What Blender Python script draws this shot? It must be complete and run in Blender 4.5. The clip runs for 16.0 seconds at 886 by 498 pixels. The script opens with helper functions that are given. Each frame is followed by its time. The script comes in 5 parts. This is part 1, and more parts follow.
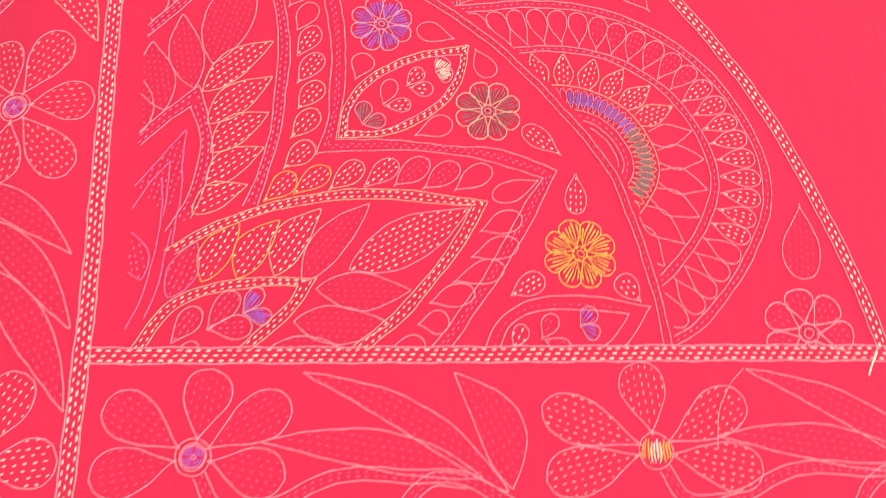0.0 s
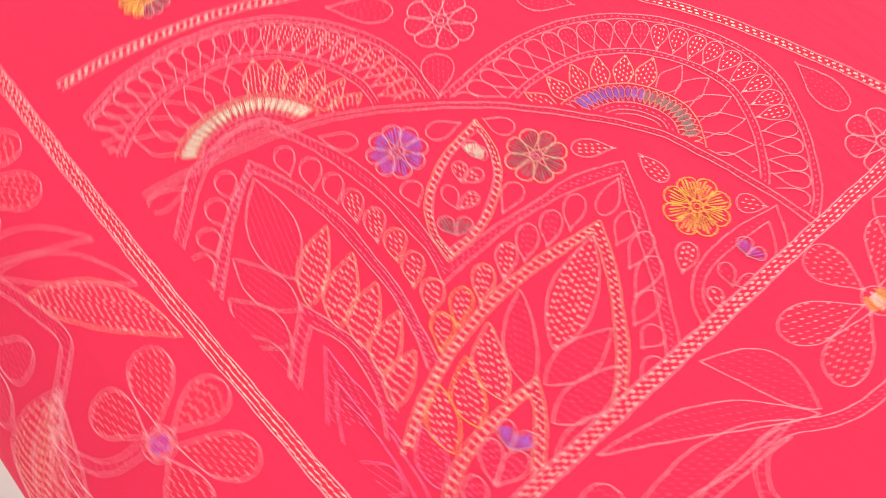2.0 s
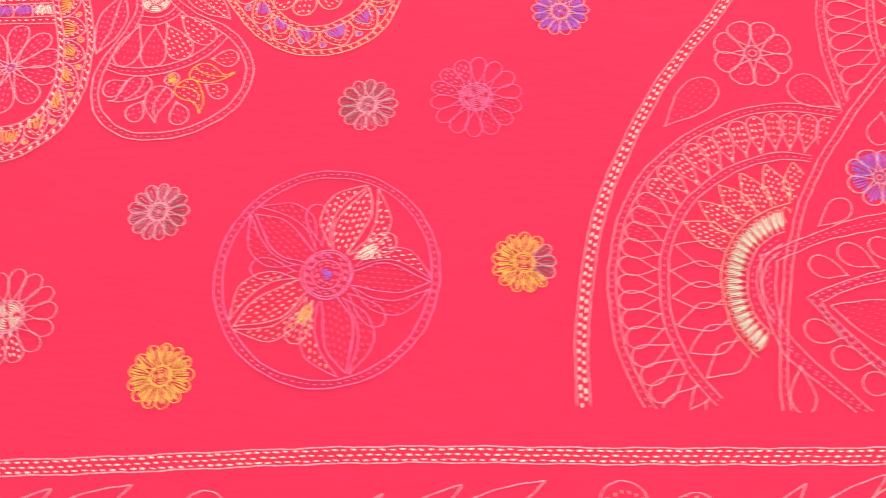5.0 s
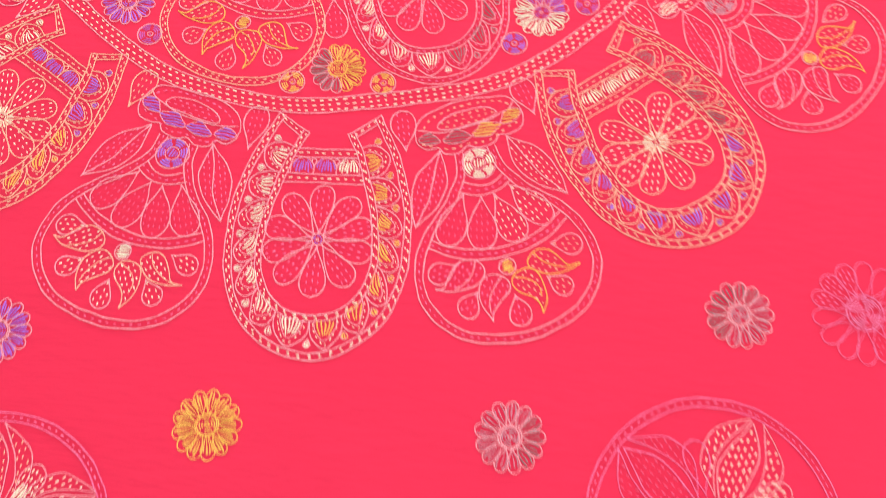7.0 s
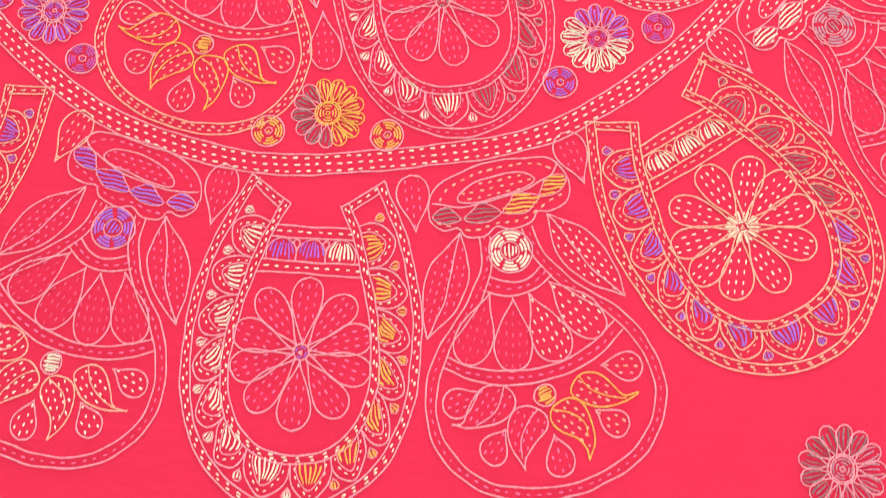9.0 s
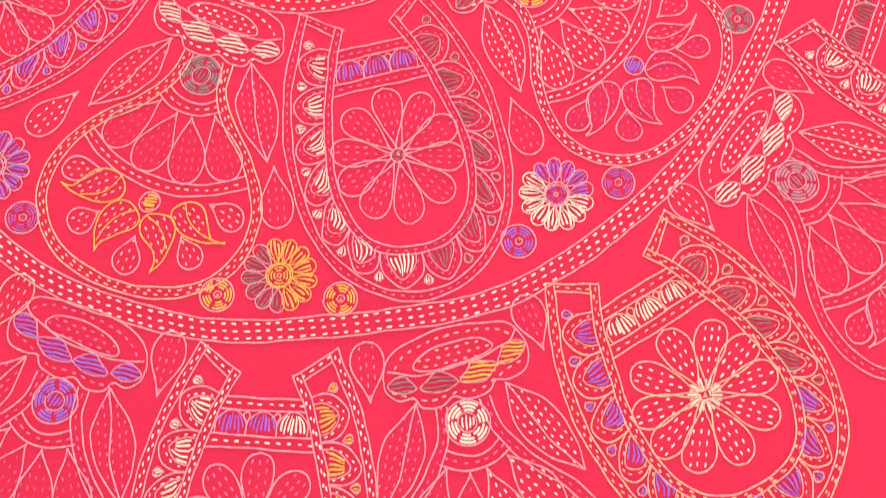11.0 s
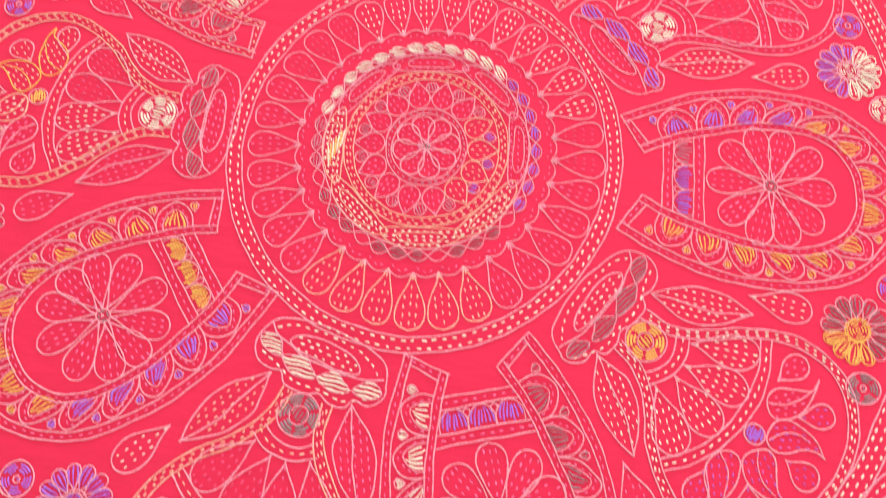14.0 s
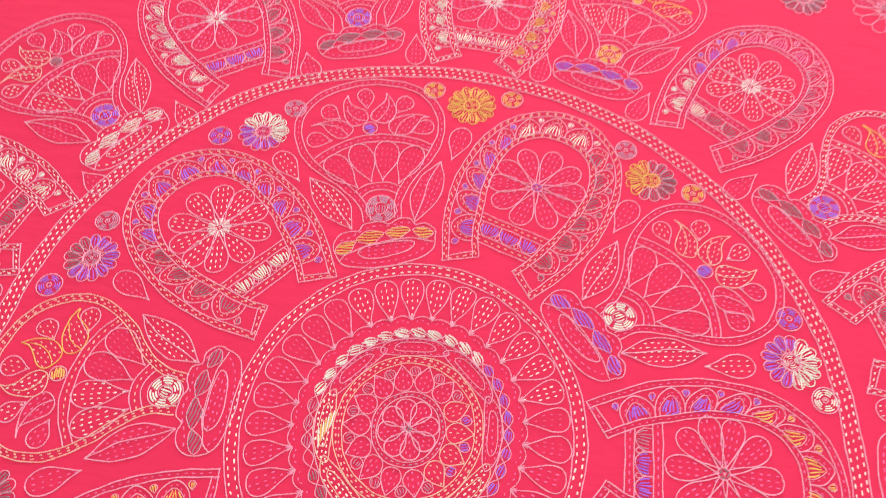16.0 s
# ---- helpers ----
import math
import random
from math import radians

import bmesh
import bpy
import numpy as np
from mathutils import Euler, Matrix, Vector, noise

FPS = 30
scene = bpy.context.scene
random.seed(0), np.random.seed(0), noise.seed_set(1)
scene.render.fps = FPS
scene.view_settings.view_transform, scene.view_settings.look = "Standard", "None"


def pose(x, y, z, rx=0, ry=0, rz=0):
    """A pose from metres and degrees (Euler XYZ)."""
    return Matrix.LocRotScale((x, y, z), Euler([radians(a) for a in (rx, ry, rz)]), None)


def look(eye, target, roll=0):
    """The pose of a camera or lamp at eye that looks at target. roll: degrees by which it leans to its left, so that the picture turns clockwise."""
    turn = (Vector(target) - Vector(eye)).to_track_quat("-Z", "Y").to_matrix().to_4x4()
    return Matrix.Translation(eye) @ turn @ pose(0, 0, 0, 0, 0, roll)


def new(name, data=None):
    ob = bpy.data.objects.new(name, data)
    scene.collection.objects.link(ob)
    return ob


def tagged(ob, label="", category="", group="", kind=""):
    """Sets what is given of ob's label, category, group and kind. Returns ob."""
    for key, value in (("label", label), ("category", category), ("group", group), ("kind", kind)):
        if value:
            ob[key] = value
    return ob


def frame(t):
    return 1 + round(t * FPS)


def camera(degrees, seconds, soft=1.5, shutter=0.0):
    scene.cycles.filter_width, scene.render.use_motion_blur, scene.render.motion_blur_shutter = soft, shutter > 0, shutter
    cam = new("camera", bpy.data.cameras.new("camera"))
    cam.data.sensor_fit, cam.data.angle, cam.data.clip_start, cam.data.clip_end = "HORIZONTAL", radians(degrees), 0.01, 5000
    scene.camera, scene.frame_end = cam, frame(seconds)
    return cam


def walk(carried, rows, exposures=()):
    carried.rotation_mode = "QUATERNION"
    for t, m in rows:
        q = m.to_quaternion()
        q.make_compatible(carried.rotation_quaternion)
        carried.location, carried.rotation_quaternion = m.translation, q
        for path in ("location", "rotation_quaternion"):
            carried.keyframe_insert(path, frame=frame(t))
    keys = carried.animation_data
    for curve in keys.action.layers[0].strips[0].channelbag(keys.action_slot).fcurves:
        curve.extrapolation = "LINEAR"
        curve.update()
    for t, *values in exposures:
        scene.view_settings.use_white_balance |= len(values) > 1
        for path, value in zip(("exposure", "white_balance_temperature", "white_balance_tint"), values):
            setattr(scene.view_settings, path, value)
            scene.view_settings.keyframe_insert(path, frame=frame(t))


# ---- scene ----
cam = camera(56.26, 16.0, soft=0.95, shutter=0.5)
ROWS = [
    (0.0, 1.1612, -0.5679, 0.5955, 19.01, -3.34, 90.08),
    (0.5, 1.2132, -0.6105, 0.6041, 21.22, -3.72, 88.72),
    (1.0, 1.2024, -0.6904, 0.5881, 22.40, -4.07, 86.01),
    (1.5, 1.1679, -0.7617, 0.5765, 24.97, -2.54, 68.35),
    (1.7, 1.1534, -0.7930, 0.5740, 27.52, -2.00, 60.28),
    (2.0, 1.0794, -0.8025, 0.5964, 26.22, -0.13, 50.33),
    (2.2, 1.0263, -0.8194, 0.6104, 25.57, 2.01, 44.05),
    (2.5, 0.9662, -0.8529, 0.6184, 25.16, 2.50, 35.77),
    (2.7, 0.9229, -0.8676, 0.6083, 24.38, -0.18, 29.14),
    (2.8, 0.9003, -0.8648, 0.6075, 23.36, 0.76, 26.65),
    (3.0, 0.8460, -0.8998, 0.6000, 23.44, 1.95, 22.81),
    (3.2, 0.7954, -0.9219, 0.5934, 23.99, 3.08, 18.76),
    (5.3, 0.3793, -0.8889, 0.6119, 21.46, 2.09, 0.12),
    (5.5, 0.3371, -0.8835, 0.6125, 20.99, 2.13, -0.74),
    (6.0, 0.2283, -0.8767, 0.6217, 20.61, 1.90, -1.48),
    (6.5, 0.1712, -0.8038, 0.6306, 19.70, 1.62, 1.92),
    (7.0, 0.1411, -0.6907, 0.6056, 19.32, 1.02, 4.24),
    (7.5, 0.1191, -0.6347, 0.5576, 17.96, 0.91, 5.99),
    (8.0, 0.1184, -0.6001, 0.5122, 16.72, 0.73, 5.87),
    (8.2, 0.1176, -0.5825, 0.5067, 15.36, 0.98, 5.67),
    (10.3, 0.1141, -0.4282, 0.5012, 9.97, 0.14, 4.90),
    (10.5, 0.1151, -0.4246, 0.5058, 10.72, -0.05, 4.71),
    (11.0, 0.1225, -0.4028, 0.5073, 11.42, -0.04, 4.65),
    (11.5, 0.1135, -0.3778, 0.5086, 12.80, -0.06, 4.67),
    (12.0, 0.0994, -0.3543, 0.5053, 13.85, -0.09, 5.50),
    (12.5, 0.0931, -0.3342, 0.5031, 15.22, -0.17, 6.42),
    (13.0, 0.0880, -0.3130, 0.5070, 16.86, -0.21, 6.89),
    (13.5, 0.0697, -0.2857, 0.5088, 18.18, 0.16, 7.69),
    (14.0, 0.0525, -0.2693, 0.5199, 20.67, 0.31, 8.43),
    (14.5, 0.0369, -0.2355, 0.5328, 23.20, 0.06, 8.91),
    (15.0, 0.0263, -0.2028, 0.5441, 24.89, 0.20, 9.88),
    (15.5, 0.0420, -0.1935, 0.5782, 28.47, -0.02, 9.86),
    (16.0, 0.0575, -0.2128, 0.6143, 31.82, -0.19, 9.26),
]
LIGHTING = [(0.0, -0.44, 6250, 10), (3.0, -0.38, 6200, 10), (6.0, -0.40, 5950, 10), (8.0, -0.52, 6200, 10), (10.5, -0.54, 6150, 10), (12.5, -0.59, 6150, 10), (14.5, -0.59, 5850, 10), (16.0, -0.68, 5450, 10)]
walk(cam, [(t, pose(x, y, z, rx, ry, rz)) for t, x, y, z, rx, ry, rz in ROWS], LIGHTING)

# ---- light: a dim sky, and unseen area lamps added round the small white room ----
world = bpy.data.worlds.new("daylight")
scene.world = world
world.use_nodes = True
sky = world.node_tree.nodes.new("ShaderNodeTexSky")
sky.sky_type, sky.sun_disc = "NISHITA", False
sky.sun_elevation, sky.sun_rotation = radians(48), radians(200)
back = world.node_tree.nodes["Background"]
world.node_tree.links.new(sky.outputs[0], back.inputs[0])
back.inputs[1].default_value = 0.12


def fill_light(name, place, aim, wide, high, watts):
    data = bpy.data.lights.new(name, "AREA")
    data.shape, data.size, data.size_y, data.energy = "RECTANGLE", wide, high, watts
    data.color = (1.0, 0.975, 0.94)
    ob = new(name, data)
    ob.matrix_world = look(place, aim)
    return ob


# three side lamps are added; the south one brightens the turned-down edge
fill_light("fill_light", (0.1, 2.86, 1.35), (0.1, 0.0, 0.2), 2.4, 1.5, 112)
fill_light("fill_light", (0.2, -2.86, 1.35), (0.2, 0.0, 0.2), 2.0, 1.5, 32)
fill_light("fill_light", (2.86, -0.2, 1.35), (0.0, -0.2, 0.2), 2.0, 1.5, 27)
# no ceiling fixture here: an added lamp that lights the raised threads from above
fill_light("overhead_fill", (0.3, 0.3, 2.12), (0.3, 0.3, 0.0), 0.9, 0.9, 26)


# ---- materials ----
def material(name, colour, rough=0.6):
    m = bpy.data.materials.new(name)
    m.use_nodes = True
    b = m.node_tree.nodes["Principled BSDF"]
    b.inputs["Base Color"].default_value = (*colour, 1)
    b.inputs["Roughness"].default_value = rough
    return m, m.node_tree, b


def node(tree, kind, **inputs):
    n = tree.nodes.new(kind)
    for key, value in inputs.items():
        n.inputs[key.replace("_", " ")].default_value = value
    return n


def mix_colour(tree, factor, a, b):
    n = tree.nodes.new("ShaderNodeMix")
    n.data_type = "RGBA"
    for socket, value in ((n.inputs[0], factor), (n.inputs[6], a), (n.inputs[7], b)):
        if isinstance(value, bpy.types.NodeSocket):
            tree.links.new(value, socket)
        elif isinstance(value, tuple):
            socket.default_value = (*value, 1)
        else:
            socket.default_value = value
    return n.outputs[2]


def cloth_material():
    m, tree, b = material("red_cotton", (0.8, 0.03, 0.07), 0.85)
    at = tree.nodes.new("ShaderNodeTexCoord").outputs["Object"]
    links = tree.links
    blotch = node(tree, "ShaderNodeTexNoise", Scale=9.0, Detail=3.0)
    fine = node(tree, "ShaderNodeTexNoise", Scale=900.0, Detail=2.0)
    pucker = node(tree, "ShaderNodeTexNoise", Scale=70.0, Detail=2.0)
    stretch = node(tree, "ShaderNodeMapping")
    stretch.inputs["Scale"].default_value = (0.35, 1.0, 1.0)
    links.new(at, stretch.inputs[0])
    for n, source in ((blotch, at), (fine, at), (pucker, stretch.outputs[0])):
        links.new(source, n.inputs["Vector"])
    warp = node(tree, "ShaderNodeTexWave", Scale=420.0, Distortion=0.6)
    weft = node(tree, "ShaderNodeTexWave", Scale=420.0, Distortion=0.6)
    weft.bands_direction = "Y"
    links.new(at, warp.inputs["Vector"]), links.new(at, weft.inputs["Vector"])
    base = mix_colour(tree, blotch.outputs[0], (0.75, 0.0255, 0.077), (0.82, 0.033, 0.091))
    base = mix_colour(tree, fine.outputs[0], base, (0.71, 0.022, 0.069))
    links.new(base, b.inputs["Base Color"])
    total = tree.nodes.new("ShaderNodeMath")
    links.new(warp.outputs[1], total.inputs[0]), links.new(weft.outputs[1], total.inputs[1])
    weave = node(tree, "ShaderNodeBump", Strength=0.12, Distance=0.0003)
    links.new(total.outputs[0], weave.inputs["Height"])
    soft = node(tree, "ShaderNodeBump", Strength=0.5, Distance=0.0025)
    links.new(pucker.outputs[0], soft.inputs["Height"])
    links.new(weave.outputs[0], soft.inputs["Normal"])
    fold = node(tree, "ShaderNodeTexNoise", Scale=13.0, Detail=2.0)
    links.new(stretch.outputs[0], fold.inputs["Vector"])
    ripple = node(tree, "ShaderNodeBump", Strength=0.5, Distance=0.004)
    links.new(fold.outputs[0], ripple.inputs["Height"])
    links.new(soft.outputs[0], ripple.inputs["Normal"])
    links.new(ripple.outputs[0], b.inputs["Normal"])
    b.inputs["Sheen Weight"].default_value = 0.02
    b.inputs["Specular IOR Level"].default_value = 0.2
    return m


def thread_material(name, light, dark):
    """Twisted embroidery cotton: each stitch has a tone of its own between two dyes."""
    m, tree, b = material(name, light, 0.5)
    island = tree.nodes.new("ShaderNodeNewGeometry").outputs["Random Per Island"]
    at = tree.nodes.new("ShaderNodeTexCoord").outputs["Object"]
    grain = node(tree, "ShaderNodeTexNoise", Scale=1400.0, Detail=2.0)
    tree.links.new(at, grain.inputs["Vector"])
    tone = mix_colour(tree, island, light, dark)
    tone = mix_colour(tree, grain.outputs[0], tone, tuple(0.9 * (p + q) / 2 for p, q in zip(light, dark)))
    tree.links.new(tone, b.inputs["Base Color"])
    bump = node(tree, "ShaderNodeBump", Strength=0.4, Distance=0.0003)
    tree.links.new(grain.outputs[0], bump.inputs["Height"])
    tree.links.new(bump.outputs[0], b.inputs["Normal"])
    b.inputs["Sheen Weight"].default_value = 0.15
    b.inputs["Specular IOR Level"].default_value = 0.35
    return m


def plain_material(name, light, dark, scale, rough=0.7, bump=0.2):
    m, tree, b = material(name, light, rough)
    at = tree.nodes.new("ShaderNodeTexCoord").outputs["Object"]
    n = node(tree, "ShaderNodeTexNoise", Scale=scale, Detail=5.0)
    tree.links.new(at, n.inputs["Vector"])
    tree.links.new(mix_colour(tree, n.outputs[0], light, dark), b.inputs["Base Color"])
    r = node(tree, "ShaderNodeBump", Strength=bump, Distance=0.002)
    tree.links.new(n.outputs[0], r.inputs["Height"])
    tree.links.new(r.outputs[0], b.inputs["Normal"])
    return m


RED = cloth_material()
THREAD = {
    "pink": thread_material("pink_thread", (0.97, 0.47, 0.53), (0.94, 0.31, 0.37)),
    "cream": thread_material("cream_thread", (0.97, 0.91, 0.75), (0.95, 0.76, 0.54)),
    "gold": thread_material("gold_thread", (0.98, 0.60, 0.13), (0.96, 0.42, 0.07)),
    "violet": thread_material("violet_thread", (0.38, 0.23, 0.93), (0.58, 0.07, 0.50)),
    "slate": thread_material("slate_thread", (0.46, 0.33, 0.33), (0.22, 0.12, 0.13)),
    "magenta": thread_material("magenta_thread", (0.97, 0.24, 0.42), (0.93, 0.12, 0.29)),
    "candy": thread_material("candy_pink_thread", (0.97, 0.27, 0.49), (0.93, 0.15, 0.36)),
    "blush": thread_material("blush_thread", (0.90, 0.12, 0.25), (0.82, 0.06, 0.16)),
    "peach": thread_material("peach_thread", (0.97, 0.60, 0.44), (0.95, 0.42, 0.27)),
    "plum": thread_material("plum_thread", (0.78, 0.13, 0.46), (0.47, 0.07, 0.44)),
    "rose": thread_material("rose_thread", (0.80, 0.36, 0.45), (0.52, 0.22, 0.28)),
}
TILE = plain_material("glazed_floor_tile", (0.93, 0.905, 0.84), (0.91, 0.88, 0.81), 6.0, 0.35, 0.05)
GROUT = plain_material("pale_grout", (0.86, 0.83, 0.77), (0.82, 0.79, 0.73), 60.0, 0.9)
PLASTER = plain_material("white_plaster", (0.8, 0.79, 0.76), (0.76, 0.75, 0.72), 14.0, 0.85)
TICKING = plain_material("cotton_ticking", (0.7, 0.68, 0.64), (0.62, 0.6, 0.56), 40.0, 0.9)
WOOD = plain_material("dark_bed_wood", (0.22, 0.12, 0.07), (0.13, 0.07, 0.04), 18.0, 0.5)


# ---- shapes of the needlework, in millimetres ----
def spline(points, closed=False, step=1.6):
    """A smooth curve through a few points, resampled at even steps."""
    p = np.array(points, float)
    n = len(p)
    out = []
    for i in range(n if closed else n - 1):
        if closed:
            a, b, c, d = p[i - 1], p[i], p[(i + 1) % n], p[(i + 2) % n]
        else:
            b, c = p[i], p[i + 1]
            a = p[i - 1] if i else 2 * b - c
            d = p[i + 2] if i + 2 < n else 2 * c - b
        k = max(3, int(np.linalg.norm(c - b) / step))
        t = np.arange(k)[:, None] / k
        out.append(0.5 * (2 * b + (c - a) * t + (2 * a - 5 * b + 4 * c - d) * t**2 + (3 * b - a - 3 * c + d) * t**3))
    out = np.concatenate(out + [p[:1] if closed else p[-1:]])
    return even(out, step)


def even(p, step):
    p = np.asarray(p, float)
    s = np.concatenate([[0], np.cumsum(np.linalg.norm(np.diff(p, axis=0), axis=1))])
    k = max(2, int(round(s[-1] / step)) + 1)
    at = np.linspace(0, s[-1], k)
    return np.stack([np.interp(at, s, p[:, 0]), np.interp(at, s, p[:, 1])], 1)


def length(p):
    return np.linalg.norm(np.diff(p, axis=0), axis=1).sum()


def normals(p):
    d = np.gradient(p, axis=0)
    d /= np.linalg.norm(d, axis=1, keepdims=True) + 1e-9
    return np.stack([-d[:, 1], d[:, 0]], 1)


def shifted(p, d):
    """The curve beside p, d to its left."""
    return p + d * normals(p)


def mirrored(half):
    """Half an outline, from one end to the axis x = 0, with its mirror image."""
    half = [tuple(q) for q in half]
    return half + [(-x, y) for x, y in half[::-1] if abs(x) > 1e-6]


def arc(cx, cy, rx, ry=None, a=0, b=360, step=1.6):
    ry = rx if ry is None else ry
    t = np.radians(np.linspace(a, b, max(8, int(abs(b - a) / 360 * 6.3 * max(rx, ry) / step))))
    return np.stack([cx + rx * np.cos(t), cy + ry * np.sin(t)], 1)


def petal(base, tip, wide, blunt=0.72, sharp=False):
    """A closed petal from its narrow base to its tip; blunt: where along it is widest."""
    base, tip = np.array(base, float), np.array(tip, float)
    d = tip - base
    n = np.array([-d[1], d[0]]) / (np.linalg.norm(d) + 1e-9) * wide / 2
    t = np.linspace(0, 1, 26)
    if sharp:
        w = np.sin(np.pi * t ** (np.log(0.5) / np.log(blunt))) ** 0.9
    else:
        w = np.where(t < blunt, np.sin(np.pi / 2 * np.minimum(t / blunt, 1)) ** 1.35,
                     np.sqrt(np.maximum(1 - ((t - blunt) / (1 - blunt)) ** 2, 0)))
    one = base + d * t[:, None] + n * w[:, None]
    two = base + d * t[:, None] - n * w[:, None]
    return np.concatenate([one, two[::-1][1:]])


def leaf(base, tip, wide, bow=0.0):
    """A pointed leaf with its midrib, bent sideways by bow."""
    base, tip = np.array(base, float), np.array(tip, float)
    d = tip - base
    n = np.array([-d[1], d[0]]) / (np.linalg.norm(d) + 1e-9)
    t = np.linspace(0, 1, 24)[:, None]
    rib = base + d * t + n * bow * np.sin(np.pi * t)
    w = n * wide / 2 * np.sin(np.pi * t**0.85) ** 0.95
    return np.concatenate([rib + w, (rib - w)[::-1]]), rib


class Needlework:
    """Collects the stitches of one motif and of its pieces, then links them as meshes under the bedspread."""

    fine = 1.0

    def __init__(self, name, label):
        self.name, self.label, self.pieces = name, label, [(None, "", [])]
        self.now = self.pieces[0][2]
        self.dice = np.random.RandomState(len(name) * 7 + len(label))

    def piece(self, name=None, label=""):
        if name is None:
            self.now = self.pieces[0][2]
        else:
            self.pieces.append((name, label, []))
            self.now = self.pieces[-1][2]
        return self

    def put(self, a, b, colour, w, h):
        self.now.append((np.asarray(a, float), np.asarray(b, float), colour, w, h))

    def line(self, p, colour="pink", w=1.0, h=0.75):
        """Stem stitch: short stitches that overlap along the line."""
        p = even(p, 2.6)
        s, f = 2.6 * np.arange(len(p)), self.dice.uniform(0, 6.3, 4)
        p = p + 0.34 * np.stack([np.sin(s / 8 + f[0]) + 0.5 * np.sin(s / 3.1 + f[1]), np.sin(s / 9 + f[2]) + 0.5 * np.sin(s / 3.4 + f[3])], 1)
        d = np.diff(p, axis=0)
        side = np.stack([-d[:, 1], d[:, 0]], 1) / (np.linalg.norm(d, axis=1, keepdims=True) + 1e-9)
        lift = side * 0.14
        self.put(p[:-1] - 0.22 * d - lift, p[1:] + 0.22 * d + lift, colour, self.fine * w * self.dice.uniform(0.78, 1.15, len(d)), h)

    def dashes(self, p, colour="cream", stitch=3.4, gap=2.9, w=1.1, h=1.0, phase=0.0):
        """Running stitch along a curve."""
        p = np.asarray(p, float)
        s = np.concatenate([[0], np.cumsum(np.linalg.norm(np.diff(p, axis=0), axis=1))])
        if s[-1] < 2:
            return
        a = np.arange(phase * (stitch + gap), s[-1] - 0.6 * stitch, stitch + gap)
        if not len(a):
            return
        a = a + self.dice.uniform(-0.35, 0.35, len(a))
        b = np.minimum(a + stitch * self.dice.uniform(0.78, 1.12, len(a)), s[-1])
        get = lambda v: np.stack([np.interp(v, s, p[:, 0]), np.interp(v, s, p[:, 1])], 1)
        slip, skew = self.dice.uniform(-0.3, 0.3, (len(a), 2)), self.dice.uniform(-0.22, 0.22, (len(a), 2))
        self.put(get(a) + slip - skew, get(b) + slip + skew, colour, w * self.dice.uniform(0.8, 1.22, len(a)), h)

    def zigzag(self, p, colour, off=1.0, stitch=2.9, gap=3.6, w=1.15, phase=0.0):
        """Two staggered rows of running stitch on either side of a curve."""
        self.dashes(shifted(p, off), colour, stitch, gap, w, phase=phase)
        self.dashes(shifted(p, -off), colour, stitch, gap, w, phase=phase + 0.5)

    def rows(self, outline, way, colour, apart=4.4, stitch=3.0, gap=3.3, w=1.05, h=0.8, inset=1.8):
        """Rows of running stitch inside a closed outline, along the direction way."""
        q = np.asarray(outline, float)
        u = np.array(way, float) / np.linalg.norm(way)
        v = np.array([-u[1], u[0]])
        c = q.mean(0)
        x, y = (q - c) @ u, (q - c) @ v
        k0, k1 = int(np.ceil((y.min() + inset) / apart)), int(np.floor((y.max() - inset) / apart))
        for k in range(k0, k1 + 1):
            level = k * apart + self.dice.uniform(-0.3, 0.3)
            x2, y2 = np.roll(x, -1), np.roll(y, -1)
            hit = (y <= level) != (y2 <= level)
            cuts = np.sort(x[hit] + (level - y[hit]) / (y2[hit] - y[hit]) * (x2[hit] - x[hit]))
            for s, e in zip(cuts[::2], cuts[1::2]):
                if e - s > 2 * inset + 1.2:
                    run = np.array([c + u * (s + inset) + v * level, c + u * (e - inset) + v * level])
                    self.dashes(run, colour, stitch, gap, w, h, 0.5 * (k % 2) * (e - s > 12))

    def satin(self, outline, way, colour, apart=3.0, longest=0.0, w=1.05, h=0.8):
        """Long strands side by side that follow the shape of a closed outline from end to end."""
        q = np.asarray(outline, float)
        u = np.array(way, float) / np.linalg.norm(way)
        v = np.array([-u[1], u[0]])
        c = q.mean(0)
        x, y = (q - c) @ u, (q - c) @ v
        x2, y2 = np.roll(x, -1), np.roll(y, -1)
        levels = np.linspace(x.min(), x.max(), 9)[1:-1] + 1e-6
        low, high = [], []
        for s in levels:
            hit = (x <= s) != (x2 <= s)
            cuts = y[hit] + (s - x[hit]) / (x2[hit] - x[hit]) * (y2[hit] - y[hit])
            low.append(cuts.min()), high.append(cuts.max())
        low, high = np.array(low), np.array(high)
        w, apart = (0.9 * w, 1.15 * apart) if colour in ("slate", "rose") else (1.25 * w, 1.06 * apart)
        n = max(2, int(round((high - low).max() / apart)))
        for k in range(n):
            f = (k + 0.5) / n
            side = low + (high - low) * (0.5 + (f - 0.5) * 0.92) + self.dice.uniform(-0.35, 0.35) + 0.3 * np.sin(levels / 3 + k)
            reach = np.abs(f - 0.5) * 2
            keep = slice(int(self.dice.randint(0, 2)), 7 - int(reach > 0.7) - int(self.dice.randint(0, 2)))
            p = (c + np.outer(levels, u) + np.outer(side, v))[keep]
            if len(p) < 3:
                continue
            d = np.diff(p, axis=0)
            wide = w * self.dice.uniform(0.8, 1.15) * np.clip((high - low)[keep][:-1] / ((high - low).max() + 1e-9), 0.4, 1)
            self.put(p[:-1] - 0.3 * d, p[1:] + 0.3 * d, colour, wide, h * self.dice.uniform(0.8, 1.1))

